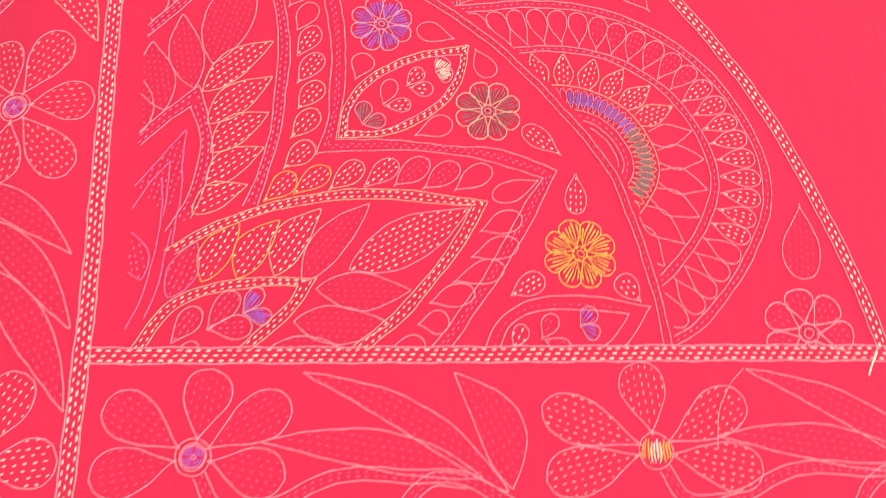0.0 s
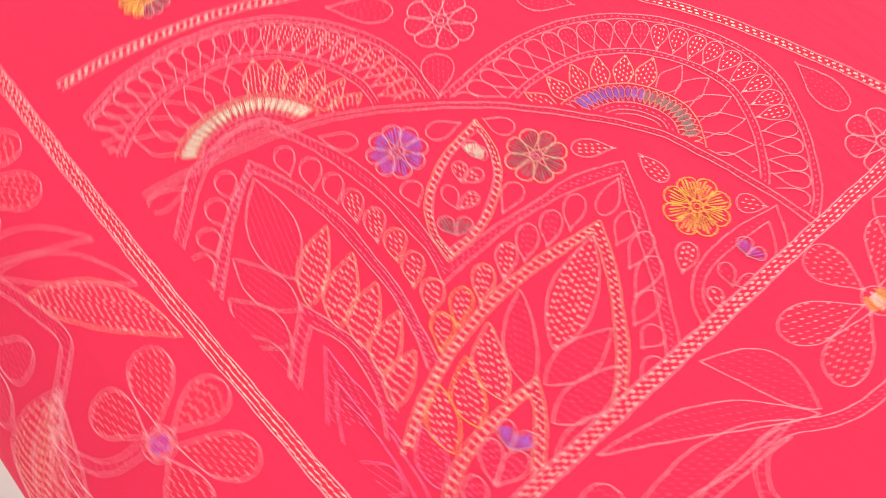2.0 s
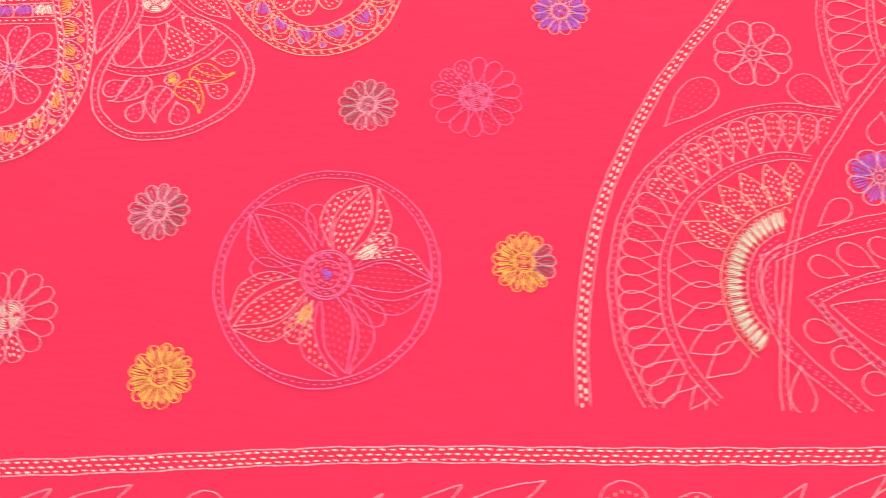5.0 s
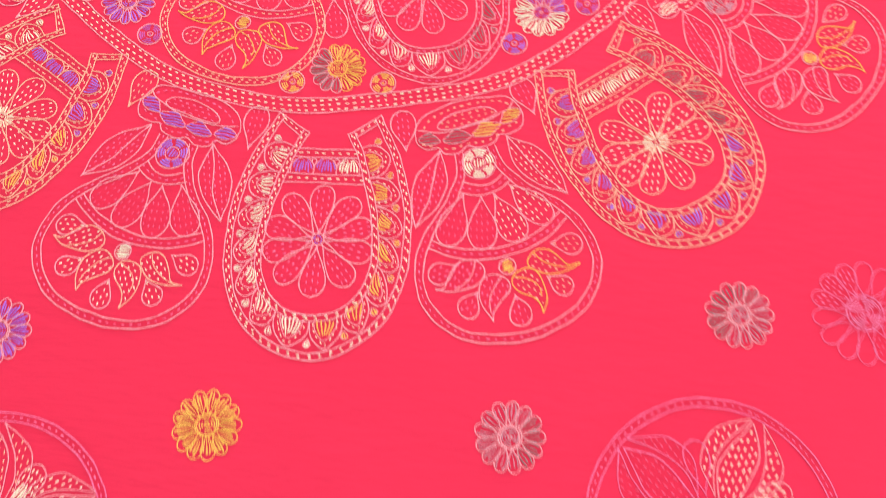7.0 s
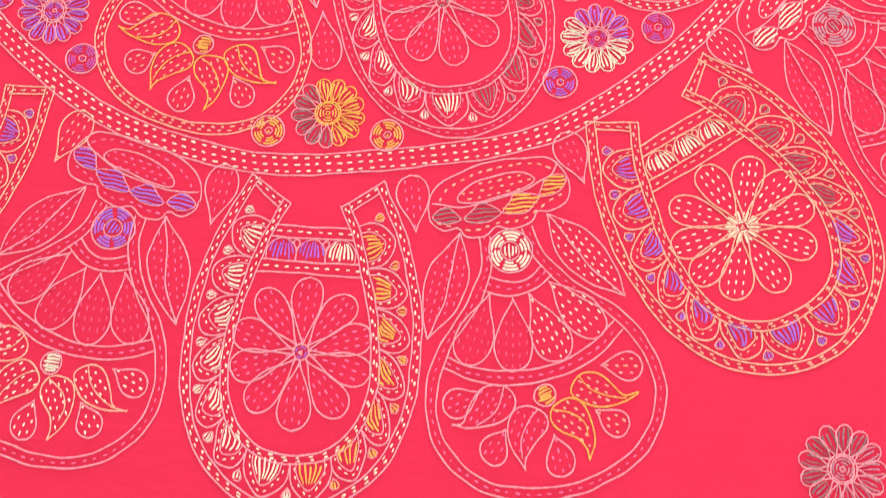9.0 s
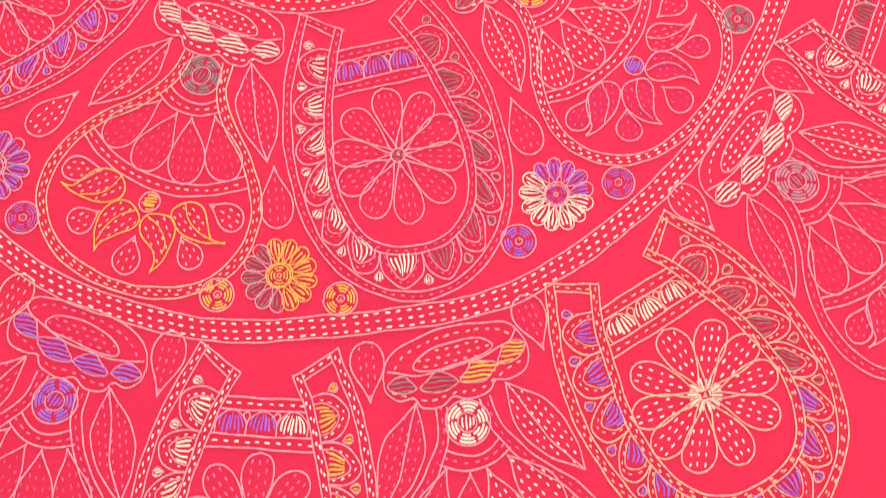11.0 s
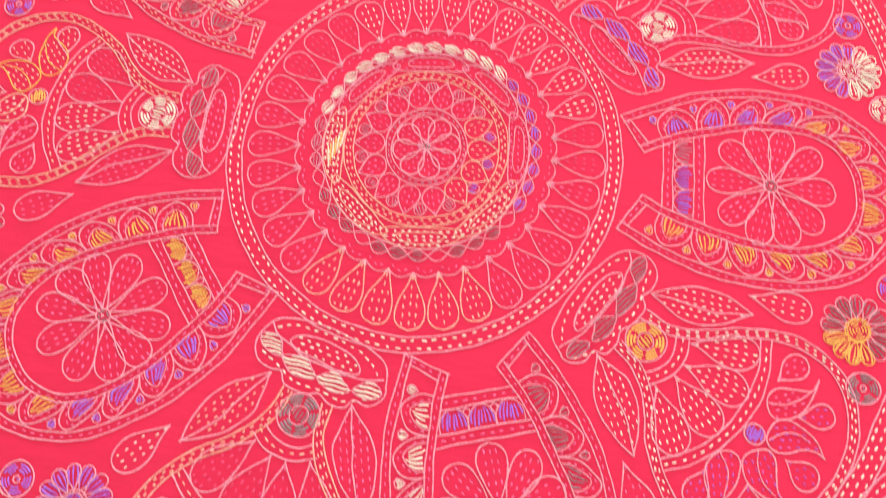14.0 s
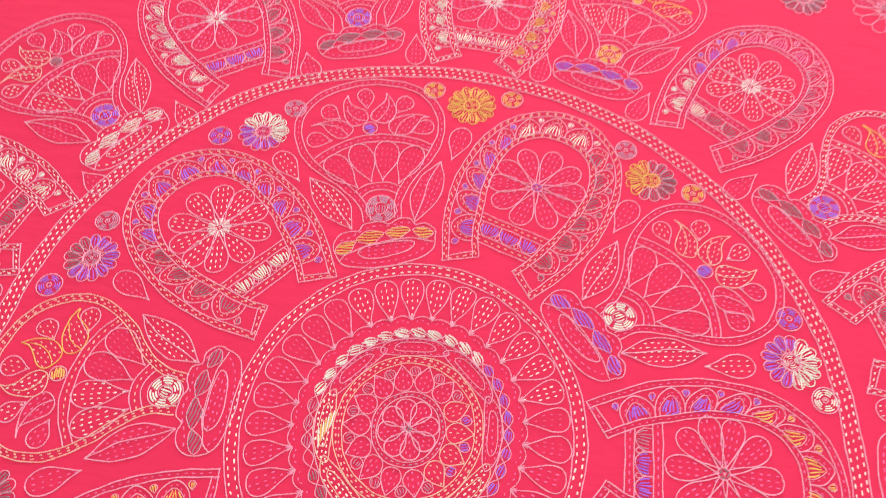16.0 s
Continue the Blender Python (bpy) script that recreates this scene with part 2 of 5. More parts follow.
    def hatch(self, outline, way, colour, apart=2.5, w=1.3, h=0.8):
        """Slightly wavy strands laid side by side across a closed outline, from edge to edge."""
        q = np.asarray(outline, float)
        u = np.array(way, float) / np.linalg.norm(way)
        v = np.array([-u[1], u[0]])
        c = q.mean(0)
        x, y = (q - c) @ u, (q - c) @ v
        x2, y2 = np.roll(x, -1), np.roll(y, -1)
        n = max(2, int(round((y.max() - y.min()) / apart)))
        for k in range(n):
            level = y.min() + (y.max() - y.min()) * (k + 0.5) / n + self.dice.uniform(-0.25, 0.25)
            hit = (y <= level) != (y2 <= level)
            cuts = x[hit] + (level - y[hit]) / (y2[hit] - y[hit]) * (x2[hit] - x[hit])
            if len(cuts) < 2 or cuts.max() - cuts.min() < 2.4:
                continue
            s = np.linspace(cuts.min() + self.dice.uniform(0.2, 1.2), cuts.max() - self.dice.uniform(0.2, 1.2), 5)
            p = c + np.outer(s, u) + np.outer(level + 0.4 * np.sin(s / 2.3 + self.dice.uniform(0, 3)), v)
            d = np.diff(p, axis=0)
            self.put(p[:-1] - 0.3 * d, p[1:] + 0.3 * d, colour, w * self.dice.uniform(0.75, 1.15), h)

    def finish(self, m, warp=None, keep=None, parent=None):
        """Links the motif at the pose m, in metres; keep tells which places stay; warp lays them on the bent cloth."""
        made = None
        for name, label, runs in self.pieces:
            if not runs and name is not None:
                continue
            ob = new(name or self.name, stitches(name or self.name, runs, m, warp, keep))
            if name is None:
                ob.parent = parent or bedspread
                made = ob
                if self.label:
                    ob["label"] = self.label
            else:
                ob.parent = made
                if label:
                    ob["label"] = label
            if warp is None:
                if name is None:
                    ob.matrix_basis = m
        return made


def stitches(name, runs, m, warp, keep):
    """One mesh of raised, tapering stitches from runs of (starts, ends, thread, width, height)."""
    mesh = bpy.data.meshes.new(name)
    verts, tints = [], []
    names = sorted({r[2] for r in runs})
    for a, b, colour, w, h in runs:
        if keep is not None:
            ok = np.array([keep(*p) and keep(*q) for p, q in zip(a, b)], bool)
            a, b = a[ok], b[ok]
            w = w[ok] if np.ndim(w) else w
            if not len(a):
                continue
        d = b - a
        n = np.stack([-d[:, 1], d[:, 0]], 1) / (np.linalg.norm(d, axis=1, keepdims=True) + 1e-9) * np.reshape(w, (-1, 1)) / 2
        near, far = a + 0.2 * d, b - 0.2 * d
        flat = lambda p, z: np.concatenate([p, np.full((len(p), 1), z)], 1)
        v = np.stack([flat(a, 0.04), flat(near + n, 0.02), flat(near, h), flat(near - n, 0.02),
                      flat(far + n, 0.02), flat(far, h), flat(far - n, 0.02), flat(b, 0.04)], 1)
        verts.append(v.reshape(-1, 3))
        tints += [names.index(colour)] * len(a)
    if not verts:
        return mesh
    co = np.concatenate(verts) / 1000
    if warp is not None:
        co = warp(np.c_[co[:, :2] @ np.array(m.to_3x3())[:2, :2].T + np.array(m.translation)[:2], co[:, 2]])
    k = len(tints)
    tri = np.array([0, 2, 1, 0, 3, 2, 7, 4, 5, 7, 5, 6])
    quad = np.array([1, 2, 5, 4, 2, 3, 6, 5])
    start = np.arange(k)[:, None] * 8
    loops = np.concatenate([start + tri, start + quad], 1).ravel()
    sizes = np.tile([3, 3, 3, 3, 4, 4], k)
    mesh.vertices.add(k * 8), mesh.loops.add(len(loops)), mesh.polygons.add(k * 6)
    mesh.vertices.foreach_set("co", co.ravel().astype(np.float32))
    mesh.loops.foreach_set("vertex_index", loops.astype(np.int32))
    mesh.polygons.foreach_set("loop_start", np.concatenate([[0], np.cumsum(sizes)[:-1]]).astype(np.int32))
    for c in names:
        mesh.materials.append(THREAD[c])
    mesh.polygons.foreach_set("material_index", np.repeat(tints, 6).astype(np.int32))
    mesh.polygons.foreach_set("use_smooth", np.ones(k * 6, bool))
    mesh.update(calc_edges=True)
    return mesh


def part(name, bm, mat, parent, label=""):
    mesh = bpy.data.meshes.new(name)
    bm.to_mesh(mesh), bm.free()
    mesh.materials.append(mat)
    ob = new(name, mesh)
    ob.parent = parent
    if label:
        ob["label"] = label
    return ob


def box(bm, x0, x1, y0, y1, z0, z1, bevel=0.0):
    made = bmesh.ops.create_cube(bm, size=1.0, matrix=Matrix.Translation(((x0 + x1) / 2, (y0 + y1) / 2, (z0 + z1) / 2))
                                 @ Matrix.Diagonal((x1 - x0, y1 - y0, z1 - z0, 1)))
    if bevel:
        edges = list({e for v in made["verts"] for e in v.link_edges})
        bmesh.ops.bevel(bm, geom=edges, offset=bevel, segments=3, profile=0.5, affect="EDGES")


# ---- the room ----
ROOM, FLOOR, TOP = 3.0, -0.46, 2.2


def room():
    bm = bmesh.new()
    box(bm, -ROOM, ROOM, -ROOM, ROOM, FLOOR - 0.1, FLOOR - 0.0012)
    floor = tagged(part("floor", bm, GROUT, None), "off-white glazed tile floor with pale joints", "floor", kind="structure")
    tile = None
    size = 0.6
    for i in range(10):
        for j in range(10):
            x, y = -ROOM + (i + 0.5) * size, -ROOM + (j + 0.5) * size
            if tile is None:
                bm = bmesh.new()
                box(bm, -0.2996, 0.2996, -0.2996, 0.2996, -0.001, 0.0, 0.0002)
                tile = part("tile", bm, TILE, floor)
                tile.matrix_basis = pose(x, y, FLOOR)
            else:
                ob = new("tile", tile.data)
                ob.parent, ob.matrix_basis = floor, pose(x, y, FLOOR)
    bm = bmesh.new()
    box(bm, -ROOM - 0.15, ROOM + 0.15, -ROOM - 0.15, ROOM + 0.15, TOP, TOP + 0.12)
    tagged(part("ceiling", bm, PLASTER, None), "plain white plaster ceiling", "ceiling", kind="structure")
    # unseen walls that close the room; the openings only go with the added lamps
    for name, turn, gap in (("wall_north", 0, (-1.1, 1.3)), ("wall_east", -90, (-0.8, 1.2)), ("wall_south", 180, (-1.2, 0.8)), ("wall_west", 90, None)):
        bm = bmesh.new()
        if gap:
            low, high = 0.6, 2.1
            box(bm, -ROOM - 0.15, gap[0], ROOM, ROOM + 0.15, FLOOR, TOP)
            box(bm, gap[1], ROOM + 0.15, ROOM, ROOM + 0.15, FLOOR, TOP)
            box(bm, gap[0], gap[1], ROOM, ROOM + 0.15, FLOOR, low)
            box(bm, gap[0], gap[1], ROOM, ROOM + 0.15, high, TOP)
        else:
            box(bm, -ROOM, ROOM, ROOM, ROOM + 0.15, FLOOR, TOP)
        wall = tagged(part(name, bm, PLASTER, None), "plain white plaster wall", "wall", kind="structure")
        wall.matrix_basis = pose(0, 0, 0, 0, 0, turn)


room()


# ---- the bed and the bedspread ----
EDGE_S, EDGE_N, EDGE_E, EDGE_W = -0.838, 0.915, 1.27, -1.19


def drape(p):
    """Lays flat places (x, y, height) on the cloth, which bends down over the edges of the bed."""
    p = np.array(p, float)
    for axis, edge, sign, bend in ((1, EDGE_S, -1, 0.155), (1, EDGE_N, 1, 0.045), (0, EDGE_E, 1, 0.045), (0, EDGE_W, -1, 0.045)):
        wave = 0.006 * np.sin(p[:, 1 - axis] * 5 - 2.5) + 0.0015 * np.sin(p[:, 1 - axis] * 29)
        over = sign * p[:, axis] - (sign * edge + wave)
        out = over > 0
        a = np.clip(over / bend, 0, np.pi / 2)
        rest = np.maximum(over - bend * np.pi / 2, 0)
        lift = np.maximum(p[:, 2], 0)
        reach = sign * edge + wave + (bend + lift) * np.sin(a)
        fall = bend * (np.cos(a) - 1) - rest - lift * (1 - np.cos(a))
        p[:, axis] = np.where(out, sign * reach, p[:, axis])
        p[:, 2] = np.where(out, p[:, 2] + fall, p[:, 2])
    return p


def bed():
    thing = tagged(new("bed"), "low dark wooden bed with a pale cotton mattress", "bed")
    bm = bmesh.new()
    # the soft edge of the mattress is rounded on its long side
    profile = [(0.87, -0.2), (0.885, -0.185), (0.885, -0.04), (0.875, -0.016), (0.85, -0.006)]
    profile += [(EDGE_S + 0.002 - 0.142 * math.sin(radians(a)), -0.155 + 0.145 * math.cos(radians(a))) for a in range(0, 91, 9)]
    profile += [(EDGE_S - 0.142, -0.19), (EDGE_S - 0.132, -0.2)]
    face = bm.faces.new([bm.verts.new((-1.16, y, z)) for y, z in profile])
    made = bmesh.ops.extrude_face_region(bm, geom=[face])
    bmesh.ops.translate(bm, vec=(2.4, 0, 0), verts=[v for v in made["geom"] if isinstance(v, bmesh.types.BMVert)])
    bmesh.ops.recalc_face_normals(bm, faces=bm.faces[:])
    part("mattress", bm, TICKING, thing, "pale cotton mattress")
    bm = bmesh.new()
    box(bm, -1.15, 1.23, -0.96, 0.87, -0.3, -0.2, 0.008)
    part("bed_frame", bm, WOOD, thing)
    leg = None
    for x in (-1.1, 1.18):
        for y in (-0.9, 0.8):
            if leg is None:
                bm = bmesh.new()
                box(bm, -0.04, 0.04, -0.04, 0.04, FLOOR, -0.3, 0.006)
                leg = part("leg", bm, WOOD, thing)
                leg.matrix_basis = pose(x, y, 0)
            else:
                ob = new("leg", leg.data)
                ob.parent, ob.matrix_basis = thing, pose(x, y, 0)


bed()
bedspread = tagged(new("bedspread"), "red cotton bedspread with hand-stitched flowers, horseshoes and running-stitch bands", "bedspread")


def cloth():
    xs = np.concatenate([np.linspace(-1.45, -1.12, 24), np.linspace(-1.08, 1.16, 42), np.linspace(1.2, 1.53, 24)])
    ys = np.concatenate([np.linspace(-1.3, -0.83, 46), np.linspace(-0.8, 0.84, 34), np.linspace(0.87, 1.14, 24)])
    grid = np.array([(x, y, 0.0) for y in ys for x in xs])
    top = drape(grid)
    k, w = len(grid), len(xs)
    faces = [(j * w + i, j * w + i + 1, (j + 1) * w + i + 1, (j + 1) * w + i) for j in range(len(ys) - 1) for i in range(w - 1)]
    mesh = bpy.data.meshes.new("cloth")
    mesh.from_pydata([tuple(v) for v in top], [], faces)
    mesh.polygons.foreach_set("use_smooth", np.ones(len(faces), bool))
    mesh.materials.append(RED)
    ob = new("cloth", mesh)
    ob.parent = bedspread
    ob["label"] = "smooth red cotton cloth, turned down over the bed's edge"
    thick = ob.modifiers.new("thickness", "SOLIDIFY")
    thick.thickness, thick.offset = 0.002, -1


cloth()


# ---- motifs ----
def flat_pose(x, y, turn=0.0):
    return pose(x, y, 0.0006, 0, 0, turn)


def hues(tones):
    """The colours of a motif in words."""
    words = {"slate": "grey-brown", "rose": "dusky pink", "blush": "red", "none": "pink", "candy": "bright pink"}
    return " and ".join(sorted({words.get(c, c) for c in tones}))


def tone(tones, k, n):
    """The thread of piece k of n, where a skein changes its colour along the motif."""
    return tones[min(len(tones) - 1, int(len(tones) * k / n))]


def spokes(work, cx, cy, radii, colour, sectors, w=1.15, h=0.8):
    """Short arcs side by side in a few sectors round a middle, with gaps between the sectors."""
    first = work.dice.uniform(0, 360)
    for k in range(sectors):
        a = first + 360 / sectors * k
        for q in radii:
            lean = work.dice.uniform(-5, 5)
            half = 0.41 * 360 / sectors * work.dice.uniform(0.85, 1.1)
            p = arc(cx, cy, q, a=a + lean - half, b=a + lean + half, step=0.8)
            d = np.diff(p[::2], axis=0)
            work.put(p[::2][:-1] - 0.25 * d, p[::2][1:] + 0.25 * d, colour, w, h)


def swirl(work, cx, cy, r, colour, core="pink"):
    """A small round of stitching, wound from the rim to the middle."""
    work.line(arc(cx, cy, r), core)
    spokes(work, cx, cy, [q for q in np.arange(r - 1.7, 1.6, -1.9)], colour, 4, 0.95, 0.6)
    work.line(arc(cx, cy, max(1.4, r * 0.22)), core, 0.8)


HORSE_OUT = spline(mirrored([(42, -110), (54, -85), (64.5, -58), (71, -28), (72.5, 0), (70, 29), (61.5, 55), (46.5, 75), (25, 90), (0, 95.5)]))
HORSE_IN = spline(mirrored([(16, -92), (25.5, -71.5), (34, -44), (40.5, -16), (43, 9), (40, 30), (32, 47), (18, 57.5), (0, 60.5)]))


def horseshoe(m, scallops, dash, bar, flower, edge="pink", centre="slate", line="pink"):
    work = Needlework("horseshoe_motif", "stitched horseshoe with {0} scallops around a ten-petalled flower".format(hues(scallops)))
    out, inner = HORSE_OUT, HORSE_IN
    rim, lip = shifted(out, 5.6), shifted(inner, -5.2)
    for p in (out, rim, lip, inner):
        work.line(p, line)
    bright = dash in ("cream", "peach")
    if bright:
        work.zigzag(shifted(out, 2.8), dash, 0.9, 2.9, 5.2), work.zigzag(shifted(inner, -2.6), dash, 0.8, 2.9, 5.2, phase=0.2)
    else:
        work.dashes(shifted(out, 2.8), dash, 2.8, 3.4, 0.9), work.dashes(shifted(inner, -2.6), dash, 2.8, 3.4, 0.9, phase=0.4)
    for k in (0, -1):
        a, b = out[k], inner[k]
        work.line([a, b], line)
        away = 5.5 * (out[4 if k == 0 else -5] - a) / np.linalg.norm(out[4 if k == 0 else -5] - a)
        work.line([rim[k] + away, lip[k] + away], line)
        work.dashes([rim[k] + away / 2, lip[k] + away / 2], dash)
    n = 14
    lip_even, rim_even = even(lip, length(lip) / 140), even(rim, length(rim) / 140)
    lift = normals(lip_even)
    for k in range(n):
        i = int(6 + k * 128 / n)
        j = int(6 + (k + 1) * 128 / n)
        mid = (i + j) // 2
        a, b = lip_even[i], lip_even[j]
        top = 0.93 * rim_even[mid] + 0.07 * lip_even[mid]
        c = tone(scallops, k, n)
        work.piece("scallop")
        up = top - lip_even[mid]
        arch = spline([a, a + 0.42 * up - 0.01 * (b - a), a + 0.78 * up + 0.14 * (b - a), top, b + 0.78 * up - 0.14 * (b - a), b + 0.42 * up + 0.01 * (b - a), b])
        work.line(arch, edge)
        s, e = a + 0.16 * (b - a), b - 0.16 * (b - a)
        small = spline([s, s + 0.36 * up + 0.03 * (b - a), lip_even[mid] + 0.72 * up, e + 0.36 * up - 0.03 * (b - a), e])
        work.line(small, edge, 0.8)
        work.satin(np.concatenate([small, [e, s]]), up, c)
        work.dashes(spline([a + 0.1 * (b - a) + 0.1 * up, a + 0.16 * (b - a) + 0.45 * up, lip_even[mid] + 0.86 * up,
                            b - 0.16 * (b - a) + 0.45 * up, b - 0.1 * (b - a) + 0.1 * up]), "magenta" if dash == "magenta" else dash, 2.4, 2.6, 0.9)
    for k in range(n + 1):
        i = int(6 + k * 128 / n)
        spot = 0.72 * rim_even[i] + 0.28 * lip_even[i]
        d = rim_even[i] - lip_even[i]
        d /= np.linalg.norm(d)
        work.piece("bud")
        shape = petal(spot - 3.4 * d, spot + 3.2 * d, 6.0, 0.6)
        work.line(shape, edge, 0.8)
        work.satin(shape, d, tone(scallops, k, n + 1), 2.1, 7, 1.0, 0.8)
    work.piece("crossbar")
    levels = [(-78, 23.6), (-70.5, 26), (-55.5, 30.5), (-48, 32.4)]
    for y, x in levels:
        work.line([(-x, y), (x, y)], line)
    for (y0, x0), (y1, x1) in (levels[:2], levels[2:]):
        work.dashes([((x0 + x1) / -2, (y0 + y1) / 2), ((x0 + x1) / 2, (y0 + y1) / 2)], dash)
    for k in range(3):
        x = -18.5 + 18.5 * k
        arch = spline([(x - 9.0, -56), (x - 8.8, -63.5), (x - 4, -69), (x, -70), (x + 4, -69), (x + 8.8, -63.5), (x + 9.0, -56)])
        work.line(arch, line, 0.8)
        work.satin(arch, (0.06, 1), tone(bar, 2 - k, 3), 1.9 if bar == ("gold",) else 2.5, 0, 1.05)
        if k:
            work.line(petal((x - 9.2, -63.5), (x - 9.2, -69.6), 4.4, 0.6), line, 0.8)
    work.piece("flower")
    swirl(work, 0, 0, 4.8, centre, line)
    if centre == "cream":
        for k in range(10):
            d = np.array([math.cos(radians(36 * k + 2)), math.sin(radians(36 * k + 2))])
            work.put([3 * d], [11 * d], "cream", 1.3, 0.9)
    for k in range(10):
        a = radians(36 * k + 18 + 3 * math.sin(5 * k))
        d = np.array([math.cos(a), math.sin(a)])
        work.piece("petal")
        shape = petal(4.5 * d, (43.5 + 3 * abs(d[1])) * d, 19.5, 0.72)
        work.line(shape, line)
        work.rows(shape, d, flower, 4.2, 3.0, 3.4)
    return work.finish(m)


PEAR = spline(mirrored([(17, -12.5), (20, 6), (33, 25), (53, 44.5), (67.5, 67), (72, 89), (68.5, 108.5), (57, 126), (39, 138.5), (16, 145), (0, 146)]))
SPRIG = [
    ([(58, 93), (49, 97), (36, 98), (26, 96), (19, 91), (18, 84), (23, 78), (33, 76), (41, 80), (46, 86), (51, 93)],
     [(23, 78), (27, 87), (34, 93), (44, 97)]),
    ([(21, 127), (19, 120), (12, 113), (4, 107), (2, 100), (6, 95), (12, 92), (18, 92), (23, 96), (27, 104), (26, 115)],
     [(6, 95), (14, 101), (20, 110), (22, 120)]),
    ([(-17, 129), (-22, 120), (-23, 108), (-21, 98), (-16, 93), (-8, 93), (-2, 96), (0, 103), (-4, 110), (-13, 116), (-17, 123)],
     [(-3, 97), (-13, 101), (-19, 109), (-19, 116)]),
    ([(-55, 98), (-46, 98), (-41, 91), (-34, 82), (-27, 80), (-21, 82), (-16, 88), (-18, 94), (-26, 100), (-36, 102), (-45, 101)],
     [(-22, 82), (-27, 90), (-36, 96), (-47, 99)]),
]


CAP_CELLS = [
    [(44.6, -37.5), (39, -40.8), (31.5, -39.2), (28.5, -34), (26.3, -30), (34, -29.2), (41, -31.8)],
    [(26, -29.6), (17, -33), (10.7, -34.4), (6.6, -30.1), (0.3, -25), (8.5, -22), (15.9, -21.6), (21, -24.8)],
    [(0.1, -24.5), (-4, -29.5), (-11.1, -33.2), (-17.1, -29.4), (-23.8, -25), (-16, -20.8), (-9, -20.6), (-3.5, -22.7)],
    [(-25, -25.5), (-28, -31), (-33.2, -35.2), (-40, -33.4), (-43, -30), (-38, -25.3), (-32.9, -24)],
]


def pear(m, dash, rope, knob, curls, fruit, ball="gold", line="pink", hat_dash="magenta", leaves=("magenta", "magenta"), tilt=-1):
    work = Needlework("pear_motif", "stitched pear with a {0} twisted cap, two leaves and a sprig".format(hues(rope)))
    out = PEAR
    inner = shifted(out, 6.6)
    rim = "peach" if dash == "peach" else line
    work.line(out, rim), work.line(inner, rim)
    if dash in ("cream", "peach"):
        work.zigzag(shifted(out, 3.3), dash, 1.2)
    else:
        work.dashes(shifted(out, 3.3), dash, 2.8, 3.4, 0.9)
    for half, colour in (([(51.5, 54.5), (38, 63), (20, 69.5), (0, 72)], line), ([(55.5, 60.5), (41, 70), (21, 77.5), (0, 80)], line),
                         ([(16.5, 12.5), (9, 17.5), (0, 19.5)], line), ([(21.5, 19.5), (11, 25.5), (0, 27)], line)):
        work.line(spline(mirrored(half)), colour)
    work.dashes(spline(mirrored([(53.5, 57.5), (40, 66.5), (20, 73.5), (0, 76)])), dash)
    work.dashes(spline(mirrored([(19, 16), (10, 21.5), (0, 23.2)])), dash)
    for k, (tip, end, wide) in enumerate((((18.5, 23), (42.5, 61), 23), ((5, 28), (15.5, 71), 23), ((-5, 28), (-15.5, 71), 23), ((-18.5, 23), (-42.5, 61), 23))):
        work.piece("seed")
        shape = petal(tip, end, wide, 0.66)
        work.line(shape, line)
        c = tone(fruit, k, 4)
        work.rows(shape, np.subtract(end, tip), "blush" if c == "magenta" else c, 4.3)
    work.piece("cap")
    facing = lambda half: [(x * tilt, y) for x, y in half]
    cap = spline(facing([(-44, -34), (-40, -45), (-29, -52.5), (-5, -57), (18, -56), (37, -52), (44.5, -41), (46, -31), (40, -22), (29, -19.5),
                         (22, -21), (17, -14.5), (3, -13), (-5, -16.5), (-14, -12.5), (-25, -14.5), (-28, -21), (-37, -20.5), (-44, -27)]), True)
    work.line(cap, line)
    work.line(spline(facing([(41.6, -47.5), (36, -41.5), (28, -38.8), (14, -34.6), (0, -33.4), (-13, -32.8), (-26, -33.8), (-41, -39)])), line)
    hollow = spline(facing([(25.5, -40.8), (19, -47), (3.7, -48.3), (-13, -46), (-23.5, -40.8), (-23.8, -36.2), (-11, -34.2), (13.8, -35.8), (21.6, -37.4)]), True)
    work.line(hollow, line)
    work.rows(hollow, (1, 0), hat_dash, 3.9, 2.8, 3.4)
    work.dashes(spline(facing([(37, -45), (27, -50.8), (4, -52.6), (-17, -50.5), (-30, -45.5), (-36, -40)])), hat_dash)
    work.dashes(spline(facing([(-41, -27), (-33, -23), (-20, -17.2), (-4, -18.6), (12, -17.6), (30, -25), (43, -29)])), hat_dash)
    for k, cell in enumerate(CAP_CELLS):
        shape = spline(facing(cell), True)
        c = tone(rope, k if tilt > 0 else 3 - k, 4)
        work.line(shape, line, 0.8)
        work.hatch(shape, (-1, -0.12 * tilt), c, 2.5, 0.85 if c == "slate" else 1.3)
    work.piece("knob")
    work.line(arc(0, 0, 13.5), line)
    spokes(work, 0, 0, (11.6, 9.5, 7.4), knob, 6, 1.45, 0.7)
    work.line(arc(0, 0, 5.8), line, 0.8)
    work.satin(arc(0, 0, 5.4), (0.2, 1), knob, 2.4)
    for s in (1, -1):
        work.piece("leaf")
        edge = spline([(28 * s, -17.5), (51 * s, 0), (60 * s, 20), (61.5 * s, 41)])
        near = spline([(28 * s, -17.5), (27 * s, -2), (28.5 * s, 11), (41 * s, 28), (61.5 * s, 41)])
        rib = spline([(28 * s, -17.5), (38 * s, 3), (46 * s, 21), (61.5 * s, 41)])
        for p in (edge, near, rib):
            work.line(p, line)
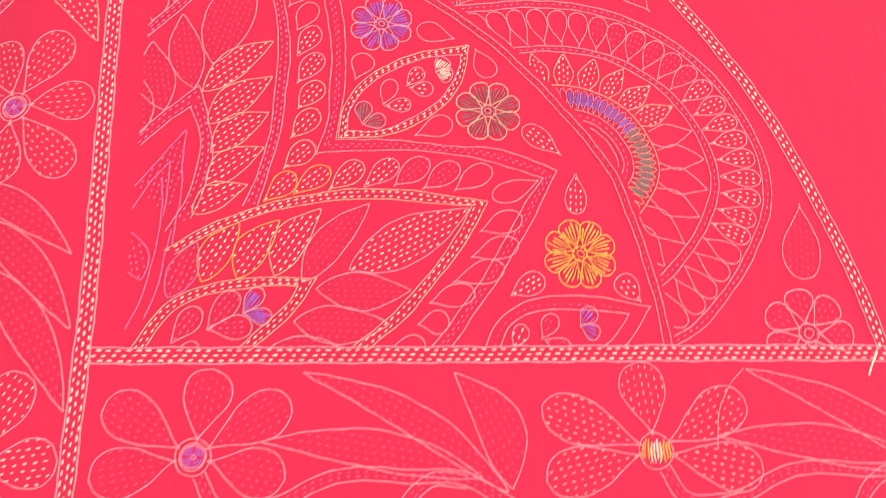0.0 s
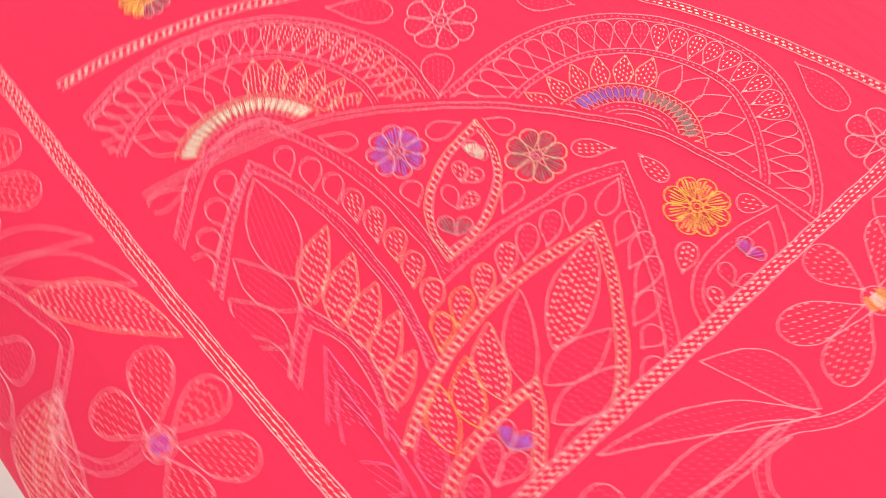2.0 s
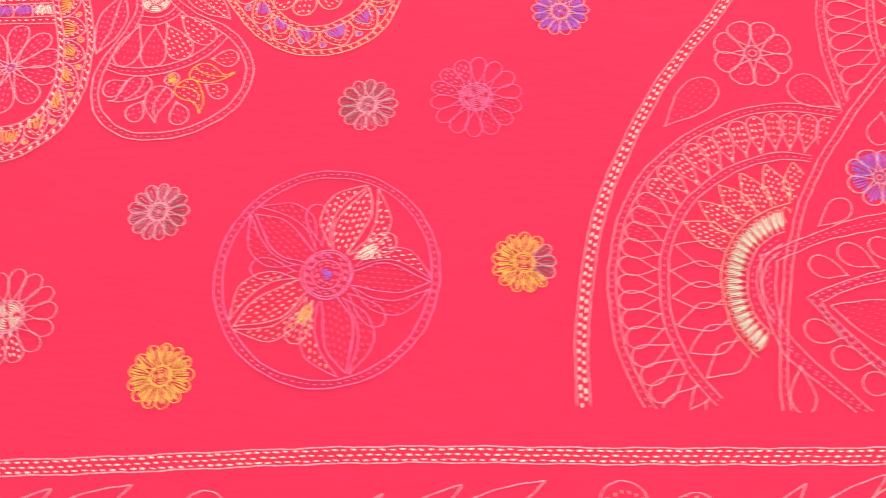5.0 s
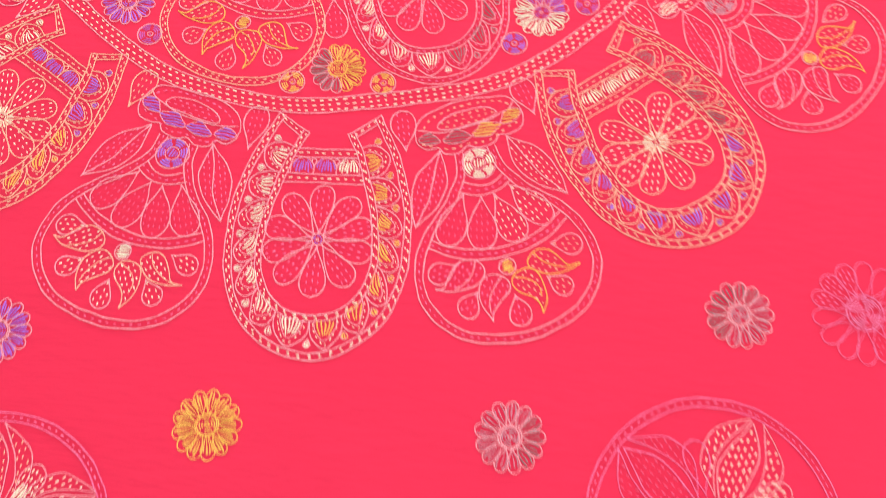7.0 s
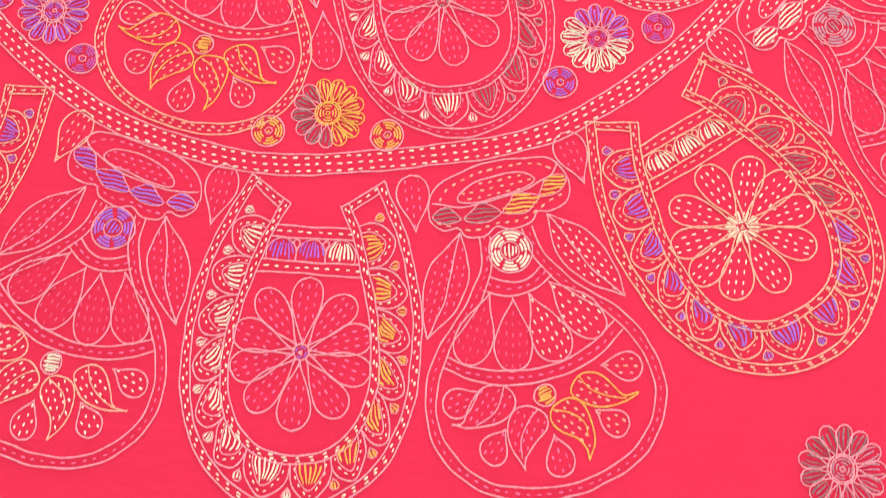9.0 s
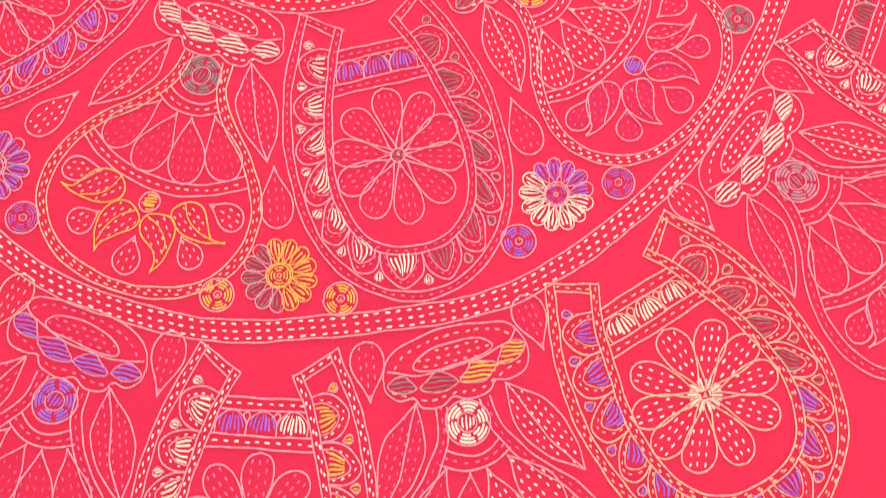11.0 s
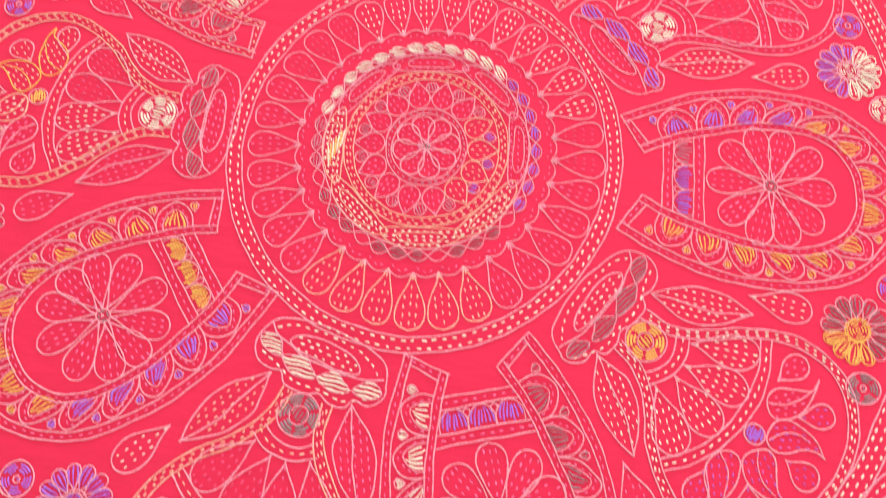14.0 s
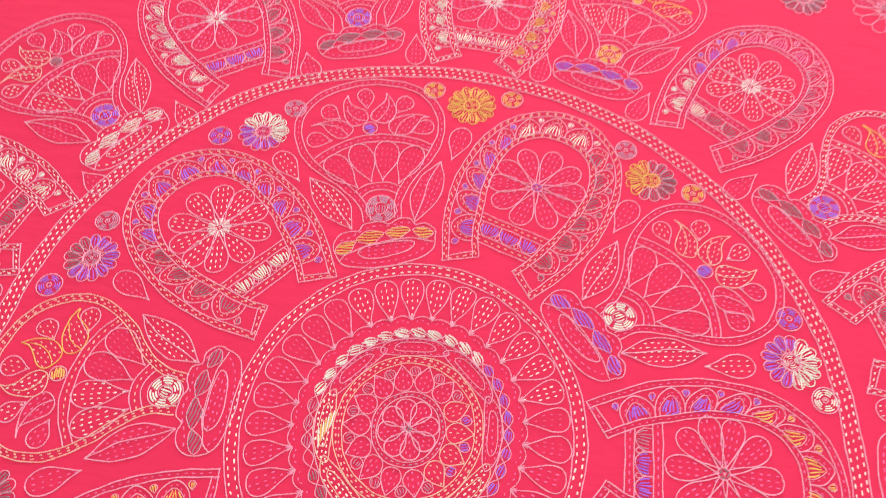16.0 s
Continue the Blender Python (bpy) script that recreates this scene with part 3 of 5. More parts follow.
        work.rows(np.concatenate([edge, rib[::-1]]), (31 * s, 58), leaves[0 if s == 1 else 1], 4.0, 2.6, 3.2, 0.95)
        work.rows(np.concatenate([near, rib[::-1]]), (31 * s, 58), leaves[0 if s == 1 else 1], 4.0, 2.6, 3.2, 0.95)
    work.piece("berry")
    work.line(arc(0, 88, 6.6), line)
    work.satin(arc(0, 88, 6.2), (1, 0.25), ball, 2.1, 14, 1.1)
    for k, (edge, rib) in enumerate(SPRIG):
        work.piece("curled_leaf")
        edge, rib = spline(edge + edge[:1]), spline(rib)
        c = tone(curls, k, 4)
        rim = {"gold": "gold", "cream": "peach", "peach": "peach"}.get(c, line)
        work.line(edge, rim), work.line(rib, rim, 0.8)
        work.rows(edge, rib[-1] - rib[0], "peach" if c == "gold" else c, 4.0, 2.6, 3.0)
    for k, (tip, end) in enumerate((((37, 78), (61, 84)), ((27, 102.5), (43, 118)), ((0, 111), (0, 135)), ((-27, 102.5), (-43, 118)), ((-37, 78), (-61, 84)))):
        work.piece("seed")
        shape = petal(tip, end, 16.5, 0.64)
        work.line(shape, line)
        c = tone(curls, k, 5)
        work.rows(shape, np.subtract(end, tip), "peach" if c == "gold" else c, 4.0, 2.6, 3.2)
    return work.finish(m)


def daisy(m, r, tones, centre="magenta", petals=13, line="pink", open_petals=False, dash="cream"):
    work = Needlework("flower_motif", "round many-petalled flower in {0} thread".format(hues(tones)))
    hub = r * 0.34
    rim = "gold" if centre == "gold" and not open_petals else line
    work.line(arc(0, 0, hub), rim)
    swirl(work, 0, 0, hub * 0.84, centre, rim)
    for k in range(petals):
        a = 2 * math.pi * k / petals
        d = np.array([math.cos(a), math.sin(a)])
        work.piece("petal")
        shape = petal(hub * 0.9 * d, r * d, 2 * math.pi * r * 0.8 / petals, 0.66)
        c = tone(tones, k, petals)
        work.line(shape, c if c in ("gold", "cream") and not open_petals else line, 0.65 if open_petals else 0.85)
        if open_petals:
            if c != "none":
                work.rows(shape, d, c, 3.2, 3.4, 2.4)
        else:
            work.satin(shape, d, c, 2.5, 14, 1.1)
    return work.finish(m)


def coil(m, r, colour, line="pink"):
    work = Needlework("coil_motif", "small round coil of {0} stitches".format(hues([colour])))
    work.line(arc(0, 0, r), line)
    spokes(work, 0, 0, (r - 1.9, r - 3.7, r - 5.5), colour, 5, 1.15, 0.65)
    work.line(arc(0, 0, 2.4), line, 0.8)
    work.dashes([(-1.2, -1), (1.2, 1)], colour, 2.4, 1)
    return work.finish(m)


def teardrop(m, long, wide, colour="magenta", line="pink"):
    work = Needlework("drop_motif", "stitched drop outline filled with running stitch")
    shape = petal((0, 0), (0, long), wide, 0.66)
    work.line(shape, line)
    work.rows(shape, (0, 1), colour, 4.3, 2.7, 3.5, 0.95)
    return work.finish(m)


def polar_pose(r, angle, turn=0.0):
    """At r metres and angle degrees round the cloth's middle, its y axis pointing outwards."""
    a = radians(angle)
    return flat_pose(r * math.cos(a), r * math.sin(a), angle - 90 + turn)


def circular_band(name, label, path, half, rows, colour):
    work = Needlework(name, label)
    for d in (-half, half):
        work.line(path(d))
    for k in range(rows):
        work.piece("running_stitch")
        work.dashes(path((k - (rows - 1) / 2) * 2 * half / rows), colour, 3.6, 3.1, 1.22, 1.1, 0.37 * k)
    return work.finish(flat_pose(0, 0))


# ---- the great round ----
def rosette():
    work = Needlework("rosette_motif", "central round rosette with petal rings and a twisted rope of stitches")
    work.fine = 0.9
    sx = 0.94
    ell = lambda r, a=0, b=360: arc(0, 0, r * sx, r, a, b)
    at = lambda r, deg: np.array([r * sx * math.cos(radians(deg)), r * math.sin(radians(deg))])
    wrap = lambda a: (a + 180) % 360 - 180
    for r in (26, 30.5, 54.5, 61.2, 77):
        work.line(ell(r), "peach" if r in (54.5, 61.2) else "pink")
    work.dashes(ell(28.2), "rose", 2.6, 2.2, 1.0)
    for k, q in enumerate((56.6, 59.2)):
        work.dashes(ell(q), "peach", 2.8, 2.8, 1.25, phase=0.5 * k)
    for k in range(8):
        work.piece("petal")
        shape = petal(at(2, 45 * k + 16), at(25, 45 * k + 16), 15.5, 0.68)
        work.line(shape, "pink", 1.15), work.rows(shape, at(1, 45 * k + 16), "magenta", 3.4, 2.2, 3)
    work.piece("hub")
    work.satin(arc(0, 0, 3.6), (0.2, 1), "slate", 1.8)
    for k in range(14):
        a = 360 / 14 * k - 99
        work.piece("arched_petal")
        one = spline([at(31.5, a), at(33.5, a - 9), at(40, a - 12.2), at(46.5, a - 6.8), at(53.6, a)])
        two = spline([at(53.6, a), at(46.5, a + 6.8), at(40, a + 12.2), at(33.5, a + 9), at(31.5, a)])
        c = "peach" if -55 < wrap(a) < 30 else "magenta"
        work.line(np.concatenate([one, two]), "peach" if c == "peach" else "pink")
        work.rows(np.concatenate([one, two]), at(1, a), c, 3.6, 2.4, 2.8)
        b = a + 180 / 14
        work.piece("berry")
        work.line(arc(*at(48, b), 4.4), "pink", 0.85)
        work.satin(arc(*at(48, b), 3.6), at(1, b + 20), "violet" if -45 < wrap(b) < 20 else "rose", 2.2, 0, 0.9)
    for k in range(8):
        a = 45 * k - 84
        work.piece("long_leaf")
        bright = k in (0, 1, 6, 7)
        shape = spline([at(70, a - 25), at(75.8, a - 17), at(77.4, a), at(75.8, a + 17), at(70, a + 25), at(64, a + 16), at(61.8, a), at(64, a - 16)], True)
        work.line(shape, "peach" if bright else "pink")
        inner = spline([at(69.5, a - 15), at(73.2, a - 9), at(73.8, a + 8), at(69.5, a + 15), at(66, a + 8), at(65.6, a - 8)], True)
        work.line(inner, "peach" if bright else "pink", 0.85)
        if bright:
            work.rows(shape, at(1, a + 90), "cream", 3.2, 2.7, 2.4, 1.25, inset=1.2)
        else:
            work.dashes(shifted(shape, 1.9), "magenta", 2.4, 2.8, 0.9)
            work.rows(inner, at(1, a + 90), "magenta", 3.4, 2.4, 3.0)
        if k == 6:
            # a run of long bright stitches where the skein was finished off
            for j in range(7):
                p, q = at(63 + 1.7 * j, a - 12 + 2 * j), at(64 + 1.6 * j, a + 2 + 2.2 * j)
                work.put([p], [q], "gold" if j % 2 else "cream", 1.2, 1.3)
    n = 36
    wave = lambda sign: [at(82 + 4.4 * sign * math.sin(radians(a * n / 2)), a) for a in np.arange(0, 361, 1.25)]
    work.line(wave(1), "pink", 0.9), work.line(wave(-1), "pink", 0.9)
    for k in range(n):
        a = 360 / n * (k + 0.5)
        b = wrap(a)
        work.piece("rope_twist")
        c = "violet" if -28 < b < 52 else "cream" if 52 <= b < 168 else "rose" if b >= 168 or b < -160 else "slate"
        shape = spline([at(82, a - 4.6), at(85, a - 2), at(85.8, a + 1), at(82, a + 4.6), at(79, a + 2), at(78.2, a - 1)], True)
        if c == "cream":
            shape = spline([at(79.5, a - 6), at(86, a - 2.5), at(87, a + 2), at(84.5, a + 6), at(78.5, a + 2.5), at(77.5, a - 2)], True)
        if c != "slate" or k % 4:
            work.satin(shape, at(1, a + (62 if c == "cream" else 75)), c, 2.4, 0, 1.1 if c == "cream" else 0.9)
    for k in range(33):
        a = 360 / 33 * k + 1.2
        b = a + 180 / 33
        work.piece("outer_petal")
        shape = petal(at(94, a), at(133.5, a), 20.0, 0.76)
        c = "cream" if (20 < a < 126) else "peach" if 238 < a < 300 else "magenta" if 300 <= a or a > 160 else "blush"
        work.line(shape, "peach" if c == "peach" else "pink")
        work.rows(shape, at(1, a), c, 4.2, 3.0, 3.2)
        work.line(spline([at(94, a), at(96.6, a + 2.6), at(97.6, b), at(96.6, b + 2.8), at(94, a + 360 / 33)]), "pink", 0.9)
        work.dashes(spline([at(90.6, a + 1), at(94, b), at(90.6, a + 9.5)]), "magenta", 2.4, 2.6, 0.9)
        for j in (-1.6, 0, 1.6):
            work.put([at(94, a)], [at(98.5, a + j)], "pink", 0.9, 0.9)
    return work.finish(flat_pose(-0.002, -0.0015))


rosette()
circular_band("rosette_band", "round band of two rows of cream running stitch", lambda d: arc(-3, -2, 133 + d, 142.7 + d), 5.3, 2, "cream")
GREAT_RING = [(338, 0), (339, 10), (342, 17), (345, 24), (347, 32), (350, 39), (353, 47), (356, 56), (361, 64), (363.5, 72), (366.5, 80), (370, 92), (372, 103), (375, 112),
              (377.5, 120), (376, 128), (371, 139), (366.5, 147), (363, 157), (358, 166), (354, 172), (352.5, 185), (352, 203), (352, 222), (355, 237), (360, 245), (363.5, 251),
              (363.5, 261), (361, 271), (361, 291), (359, 302), (353, 314), (348.5, 324), (345, 333), (342, 344), (339.5, 353)]
circular_band("great_ring_band", "wide ring of three rows of cream running stitch",
              lambda d: spline([((r + d) * math.cos(radians(a)), (r + d) * math.sin(radians(a))) for r, a in GREAT_RING], True), 6.8, 3, "cream")

PALE, SUN, DUSK = ("cream",), ("gold",), ("violet",)
INNER_SHOES = [
    (0.2375, 0.6, 1.2, 1.035, 0.95, ("gold", "gold", "violet"), "magenta", ("violet", "rose"), "magenta", "slate"),
    (0.253, 73.4, -1.0, 1.0, 0.99, ("slate", "slate", "cream", "violet", "violet"), "peach", ("violet",), "magenta", "violet"),
    (0.2525, 142.6, 0.0, 1.04, 1.0, ("violet", "violet", "slate"), "peach", ("cream",), "cream", "cream"),
    (0.2455, -141.2, -0.5, 1.02, 0.96, ("gold", "gold", "gold", "violet", "violet"), "magenta", ("gold",), "magenta", "slate"),
    (0.255, -71.5, 0.0, 0.97, 1.0, ("cream", "cream", "slate", "slate"), "magenta", ("violet",), "magenta", "slate"),
]
for r, a, turn, sx, sy, scallops, dash, bar, flower, eye in INNER_SHOES:
    horseshoe(polar_pose(r, a, turn) @ Matrix.Diagonal((sx, sy, 1, 1)), scallops, dash, bar, flower, centre=eye)
INNER_PEARS = [
    (0.196, 38.5, "magenta", ("violet",), "cream", ("magenta", "cream", "peach", "peach"), ("magenta",), "violet"),
    (0.207, 107.9, "magenta", ("gold",), "rose", ("magenta",), ("magenta",), "violet"),
    (0.196, -179.3, "peach", ("slate",), "cream", ("gold", "gold", "cream", "magenta"), ("magenta", "cream"), "gold"),
    (0.205, -104.6, "peach", ("cream",), "slate", ("gold",), ("magenta",), "gold"),
    (0.199, -37.0, "cream", ("slate",), "gold", ("plum", "plum", "magenta"), ("cream",), "violet"),
]
INNER_LEAVES = {38.5: ("cream", "cream"), 107.9: ("magenta", "cream"), -179.3: ("cream", "magenta"), -104.6: ("peach", "magenta"), -37.0: ("cream", "cream")}
for r, a, dash, rope, knob, curls, fruit, ball in INNER_PEARS:
    turn, tall = {-37.0: (2.0, 0.975), -104.6: (1.2, 1.02), -179.3: (-1.2, 1.02), 107.9: (0, 1.07)}.get(a, (0, 1.02))
    pear(polar_pose(r, a, turn) @ Matrix.Diagonal((1, tall, 1, 1)), dash, rope, knob, curls, fruit, ball,
         hat_dash="cream" if a in (-104.6, -37.0) else "magenta", tilt=1 if a == -104.6 else -1, leaves=INNER_LEAVES[a])
INNER_DAISIES = [
    (0.310, 19.5, 160, ("violet", "cream"), "cream", "cream", "violet"),
    (0.320, 56.8, 148, ("gold", "slate", "slate"), "gold", "gold", "rose"),
    (0.331, 90.1, 60, ("gold",), "gold", "gold", "gold"),
    (0.328, 125.8, -51, ("cream", "violet"), "magenta", "rose", "violet"),
    (0.318, 160.7, 169, ("violet", "violet", "slate"), "rose", "rose", "violet"),
    (0.318, -161.0, 150, ("slate",), "slate", "gold", "gold"),
    (0.322, -123.0, 180, ("violet",), "violet", "violet", "plum"),
    (0.326, -87.4, 117, ("gold", "slate"), "gold", "gold", "gold"),
    (0.318, -54.8, 160, ("violet", "cream", "cream"), "plum", "violet", "plum"),
    (0.308, -17.5, 62, ("slate", "slate", "gold"), "gold", "slate", "violet"),
]
for k, (r, a, turn, tones, centre, one, two) in enumerate(INNER_DAISIES):
    daisy(polar_pose(r, a, turn), 24.0, tones, centre, 13)
    coil(polar_pose(r + 0.0155, a - 6.3), 10.5, one)
    coil(polar_pose(r + 0.0155, a + 6.5), 10.5, two)
    lean = 2.0 if k % 2 == 0 else -2.0
    teardrop(polar_pose(r - 0.070, a + lean, -lean * 5.5), 41, 20.5, "magenta" if k % 3 else "cream")

OUTER_SHOES = [
    (0.468, 20.5, 0.0, 1.0, 1.0, ("cream", "slate"), "cream", ("slate",), "cream"),
    (0.483, 56.1, -1.7, 0.98, 1.0, ("slate", "rose", "magenta", "violet", "cream"), "magenta", ("slate", "cream"), "cream"),
    (0.478, 89.8, -3.5, 1.05, 0.92, ("gold", "cream"), "cream", ("cream",), "magenta"),
    (0.4955, 124.8, -0.3, 1.09, 1.05, ("slate", "rose", "cream", "cream"), "magenta", ("violet",), "magenta"),
    (0.4745, 161.8, 3.0, 1.0, 1.0, ("cream",), "cream", ("slate",), "cream"),
    (0.466, -160.5, 0.0, 1.0, 1.0, ("gold", "cream"), "cream", ("violet",), "cream"),
    (0.467, -123.6, 0.5, 1.03, 0.96, ("cream", "gold", "gold", "gold", "violet"), "peach", ("violet",), "cream"),
    (0.479, -88.0, -0.6, 1.0, 1.0, ("cream", "cream", "gold", "gold"), "cream", ("violet", "violet", "cream"), "magenta"),
    (0.4695, -53.5, 0.0, 1.07, 0.98, ("violet", "violet", "slate"), "peach", ("cream",), "cream"),
    (0.460, -17.6, 0.0, 1.0, 1.0, ("cream", "cream", "slate"), "cream", ("slate",), "magenta"),
]
for r, a, turn, sx, sy, scallops, dash, bar, flower in OUTER_SHOES:
    horseshoe(polar_pose(r, a, turn) @ Matrix.Diagonal((sx, sy, 1, 1)), scallops, dash, bar, flower, "peach" if dash == "peach" else "pink", "violet" if a == -88.0 else "cream",
              "peach" if dash == "peach" else "pink")
OUTER_DROPS = [
    (11.4, 400, 38, "cream"), (29.6, 398, 38, "magenta"), (47.0, 398, 42, "magenta"), (65.6, 412, 41, "candy"), (81.0, 418, 41, "magenta"), (99.7, 424, 43, "magenta"),
    (115.4, 414, 38, "magenta"), (134.9, 408, 40, "cream"), (150.9, 394, 34, "magenta"), (170.9, 406, 40, "cream"), (-169.6, 398, 38, "cream"), (-151.4, 398, 38, "magenta"),
    (-132.7, 399, 38, "cream"), (-112.6, 404, 38, "peach"), (-97.0, 408, 40, "magenta"), (-78.8, 406, 37, "candy"), (-63.2, 401, 36, "magenta"), (-44.2, 395, 38, "cream"),
    (-27.3, 389, 36, "candy"), (-8.5, 392, 38, "magenta"),
]
for a, tip, long, c in OUTER_DROPS:
    teardrop(polar_pose(tip / 1000, a, 180), long, 20.5, c, "peach" if c == "peach" else "pink")
OUTER_PEARS = [
    (0.410, 2.0, "magenta", ("cream",), "gold", ("gold",), ("cream",), "gold"),
    (0.422, 38.5, "cream", ("slate",), "violet", ("gold", "cream"), ("cream",), "slate"),
    (0.441, 73.1, "magenta", ("violet",), "gold", ("magenta", "gold"), ("cream", "magenta"), "gold"),
    (0.453, 107.4, "magenta", ("slate",), "violet", ("magenta",), ("magenta",), "violet"),
    (0.435, 143.2, "magenta", ("cream",), "violet", ("cream", "magenta"), ("cream", "magenta"), "slate"),
    (0.420, 180.0, "magenta", ("violet",), "gold", ("gold",), ("magenta",), "cream"),
    (0.420, -141.0, "magenta", ("gold",), "slate", ("cream",), ("magenta",), "gold"),
    (0.427, -105.0, "magenta", ("violet",), "violet", ("cream",), ("magenta",), "cream"),
    (0.428, -71.2, "magenta", ("gold", "slate"), "cream", ("gold", "gold", "magenta", "magenta"), ("cream", "cream", "magenta", "magenta"), "gold"),
    (0.411, -35.5, "magenta", ("cream",), "rose", ("gold", "magenta"), ("magenta",), "gold"),
]
OUTER_LEAVES = {38.5: ("magenta", "cream"), 143.2: ("cream", "magenta"), -71.2: ("magenta", "cream"), -35.5: ("magenta", "cream")}
for r, a, dash, rope, knob, curls, fruit, ball in OUTER_PEARS:
    turn, tall = {-71.2: (-1.2, 1.02), 143.2: (-1.4, 1.09)}.get(a, (0, 1.02))
    pear(polar_pose(r, a, turn) @ Matrix.Diagonal((1, tall, 1, 1)), dash, rope[::-1], knob, curls[::-1], fruit[::-1], ball,
         hat_dash="cream" if a in (143.2, -35.5) else "peach" if a == -71.2 else "magenta", tilt=1 if a == -105.0 else -1, leaves=OUTER_LEAVES.get(a, ("magenta", "magenta")))


# ---- flowers strewn over the field ----
for x, y, tones, centre in (
    (0.173, -0.619, ("rose", "rose", "slate"), "rose"), (0.340, -0.517, ("slate", "rose"), "rose"), (0.472, -0.661, ("gold", "gold", "gold", "slate"), "gold"),
    (0.196, -0.756, ("gold",), "gold"), (-0.046, -0.626, ("gold",), "gold"), (0.507, -0.420, ("violet",), "violet"),
    (-0.047, -0.7665, ("violet", "violet", "rose", "cream"), "rose"), (-0.216, -0.568, ("violet",), "violet"), (0.329, 0.540, ("slate",), "rose"),
):
    daisy(flat_pose(x, y, 60), 25.5, tones, centre, 13)
daisy(flat_pose(0.066, -0.7105, 10), 40, ("none", "none", "none", "cream", "cream", "cream", "none"), "cream", 14, open_petals=True)
daisy(flat_pose(0.433, -0.509, 10), 40, ("none", "candy", "none", "blush"), "candy", 14, "candy", open_petals=True)
daisy(flat_pose(0.420, 0.535, 10), 40, ("magenta", "none"), "rose", 14, open_petals=True)


def medallion(m, arms):
    """arms: threads of each arm's core, its two side lobes and the bud after it."""
    work = Needlework("medallion_motif", "five-petalled star flower inside a double stitched ring")
    work.line(arc(0, 0, 89.5, 91.5), "candy", 0.9), work.line(arc(0, 0, 83.2, 85.2), "candy", 0.9)
    work.dashes(arc(0, 0, 86.3, 88.3), "candy", 3.0, 3.0, 0.9)
    work.piece("centre")
    for r in (20.5, 18.5, 12):
        work.line(arc(0, 0, r), "candy")
    for r in (16.4, 14.4):
        work.dashes(arc(0, 0, r, a=5 * r, b=5 * r + 350), "magenta", 5, 1.6, 1.2)
    for r in (9.6, 7.2):
        work.dashes(arc(0, 0, r, a=5 * r, b=5 * r + 350), "magenta", 4, 1.6, 1.2)
    work.satin(arc(0, 0, 5.4), (1, 0.2), "violet", 2.2)
    for k, (core_tone, low_tone, high_tone, bud_tone) in enumerate(arms):
        a = radians(72 * k - 5)
        d, n = np.array([math.cos(a), math.sin(a)]), np.array([-math.sin(a), math.cos(a)])
        spot = lambda r, s: r * d + s * n
        work.piece("petal")
        core = np.concatenate([spline([spot(21, 5), spot(46, 14), spot(82, 2)]), spline([spot(82, 2), spot(58, -10), spot(21, -7)])])
        rim = "candy" if core_tone == "blush" else "pink"
        work.line(core, rim, 0.9)
        work.rows(core, d, core_tone, 4.2, 3.6, 2.6)
        for s, tint in ((1, high_tone), (-1, low_tone)):
            work.piece("side_petal")
            lobe = np.concatenate([spline([spot(22, 9 * s), spot(40, 26 * s), spot(64, 26 * s), spot(84, 4 * s)]),
                                   spline([spot(84, 4 * s), spot(60, 15 * s), spot(40, 16 * s), spot(22, 9 * s)])])
            work.line(lobe, rim, 0.75)
            work.rows(lobe, d + 0.2 * s * n, tint, 4.2, 3.4, 2.6)
        a += radians(36)
        e = np.array([math.cos(a), math.sin(a)])
        work.piece("bud")
        bud = petal(24 * e, 62 * e, 18, 0.72)
        work.line(bud, "candy" if bud_tone == "none" else "pink", 0.75)
        if bud_tone != "none":
            work.rows(bud, e, "cream" if bud_tone == "cream" else "peach", 3.4, 3.4, 2.2)
            work.satin(petal(24 * e, 47 * e, 13, 0.5), e, bud_tone, 2.4)
    return work.finish(m)


B, C, P = "blush", "cream", "peach"
medallion(flat_pose(0.3165, -0.6725), ((B, B, C, C), (C, C, C, "none"), (B, B, B, "none"), (P, P, P, "gold"), (B, P, B, "none")))
medallion(flat_pose(-0.188, -0.716, 30) @ Matrix.Diagonal((0.97, 0.97, 1, 1)), ((C, C, C, C), (P, P, P, "gold"), (B, P, B, "none"), (B, B, B, "none"), (C, C, C, "none")))


# ---- straight bands ----
def band(name, points, half, rows, colour="cream"):
    """A straight stitched band through points in metres, laid on the bent cloth."""
    work = Needlework(name, "straight band of {0} rows of cream running stitch between two lines".format("three" if rows == 3 else "two"))
    p = spline([(1000 * x, 1000 * y) for x, y in points], step=4)
    for d in (-half, half):
        work.line(shifted(p, d))
    for k in range(rows):
        work.dashes(shifted(p, (k - (rows - 1) / 2) * 1.9 * half / rows), colour, 4.2, 2.9, 1.2, 1.0, 0.37 * k)
    return work.finish(flat_pose(0, 0), warp=drape)


SOUTH = [(-1.3, -0.833), (-0.6, -0.833), (0.0, -0.829), (0.346, -0.812), (0.547, -0.809), (0.74, -0.805), (0.9, -0.797), (1.0, -0.792), (1.13, -0.789), (1.3, -0.788)]
EAST = [(1.0415, -0.787), (1.037, -0.527), (1.0315, -0.2), (1.032, 0.3), (1.035, 0.79)]
band("border_band", SOUTH, 5.8, 3)
band("border_band", EAST, 5.8, 3)
band("border_band", [(-1.3, 0.8), (0, 0.8), (1.3, 0.8)], 5.8, 3)
band("border_band", [(-1.036, -0.82), (-1.036, 0.79)], 5.8, 3)


# ---- the corner fan, symmetrical about the line out of the corner ----
FAN = pose(0.8774, -0.6323, 0.0006, 0, 0, 137.8)
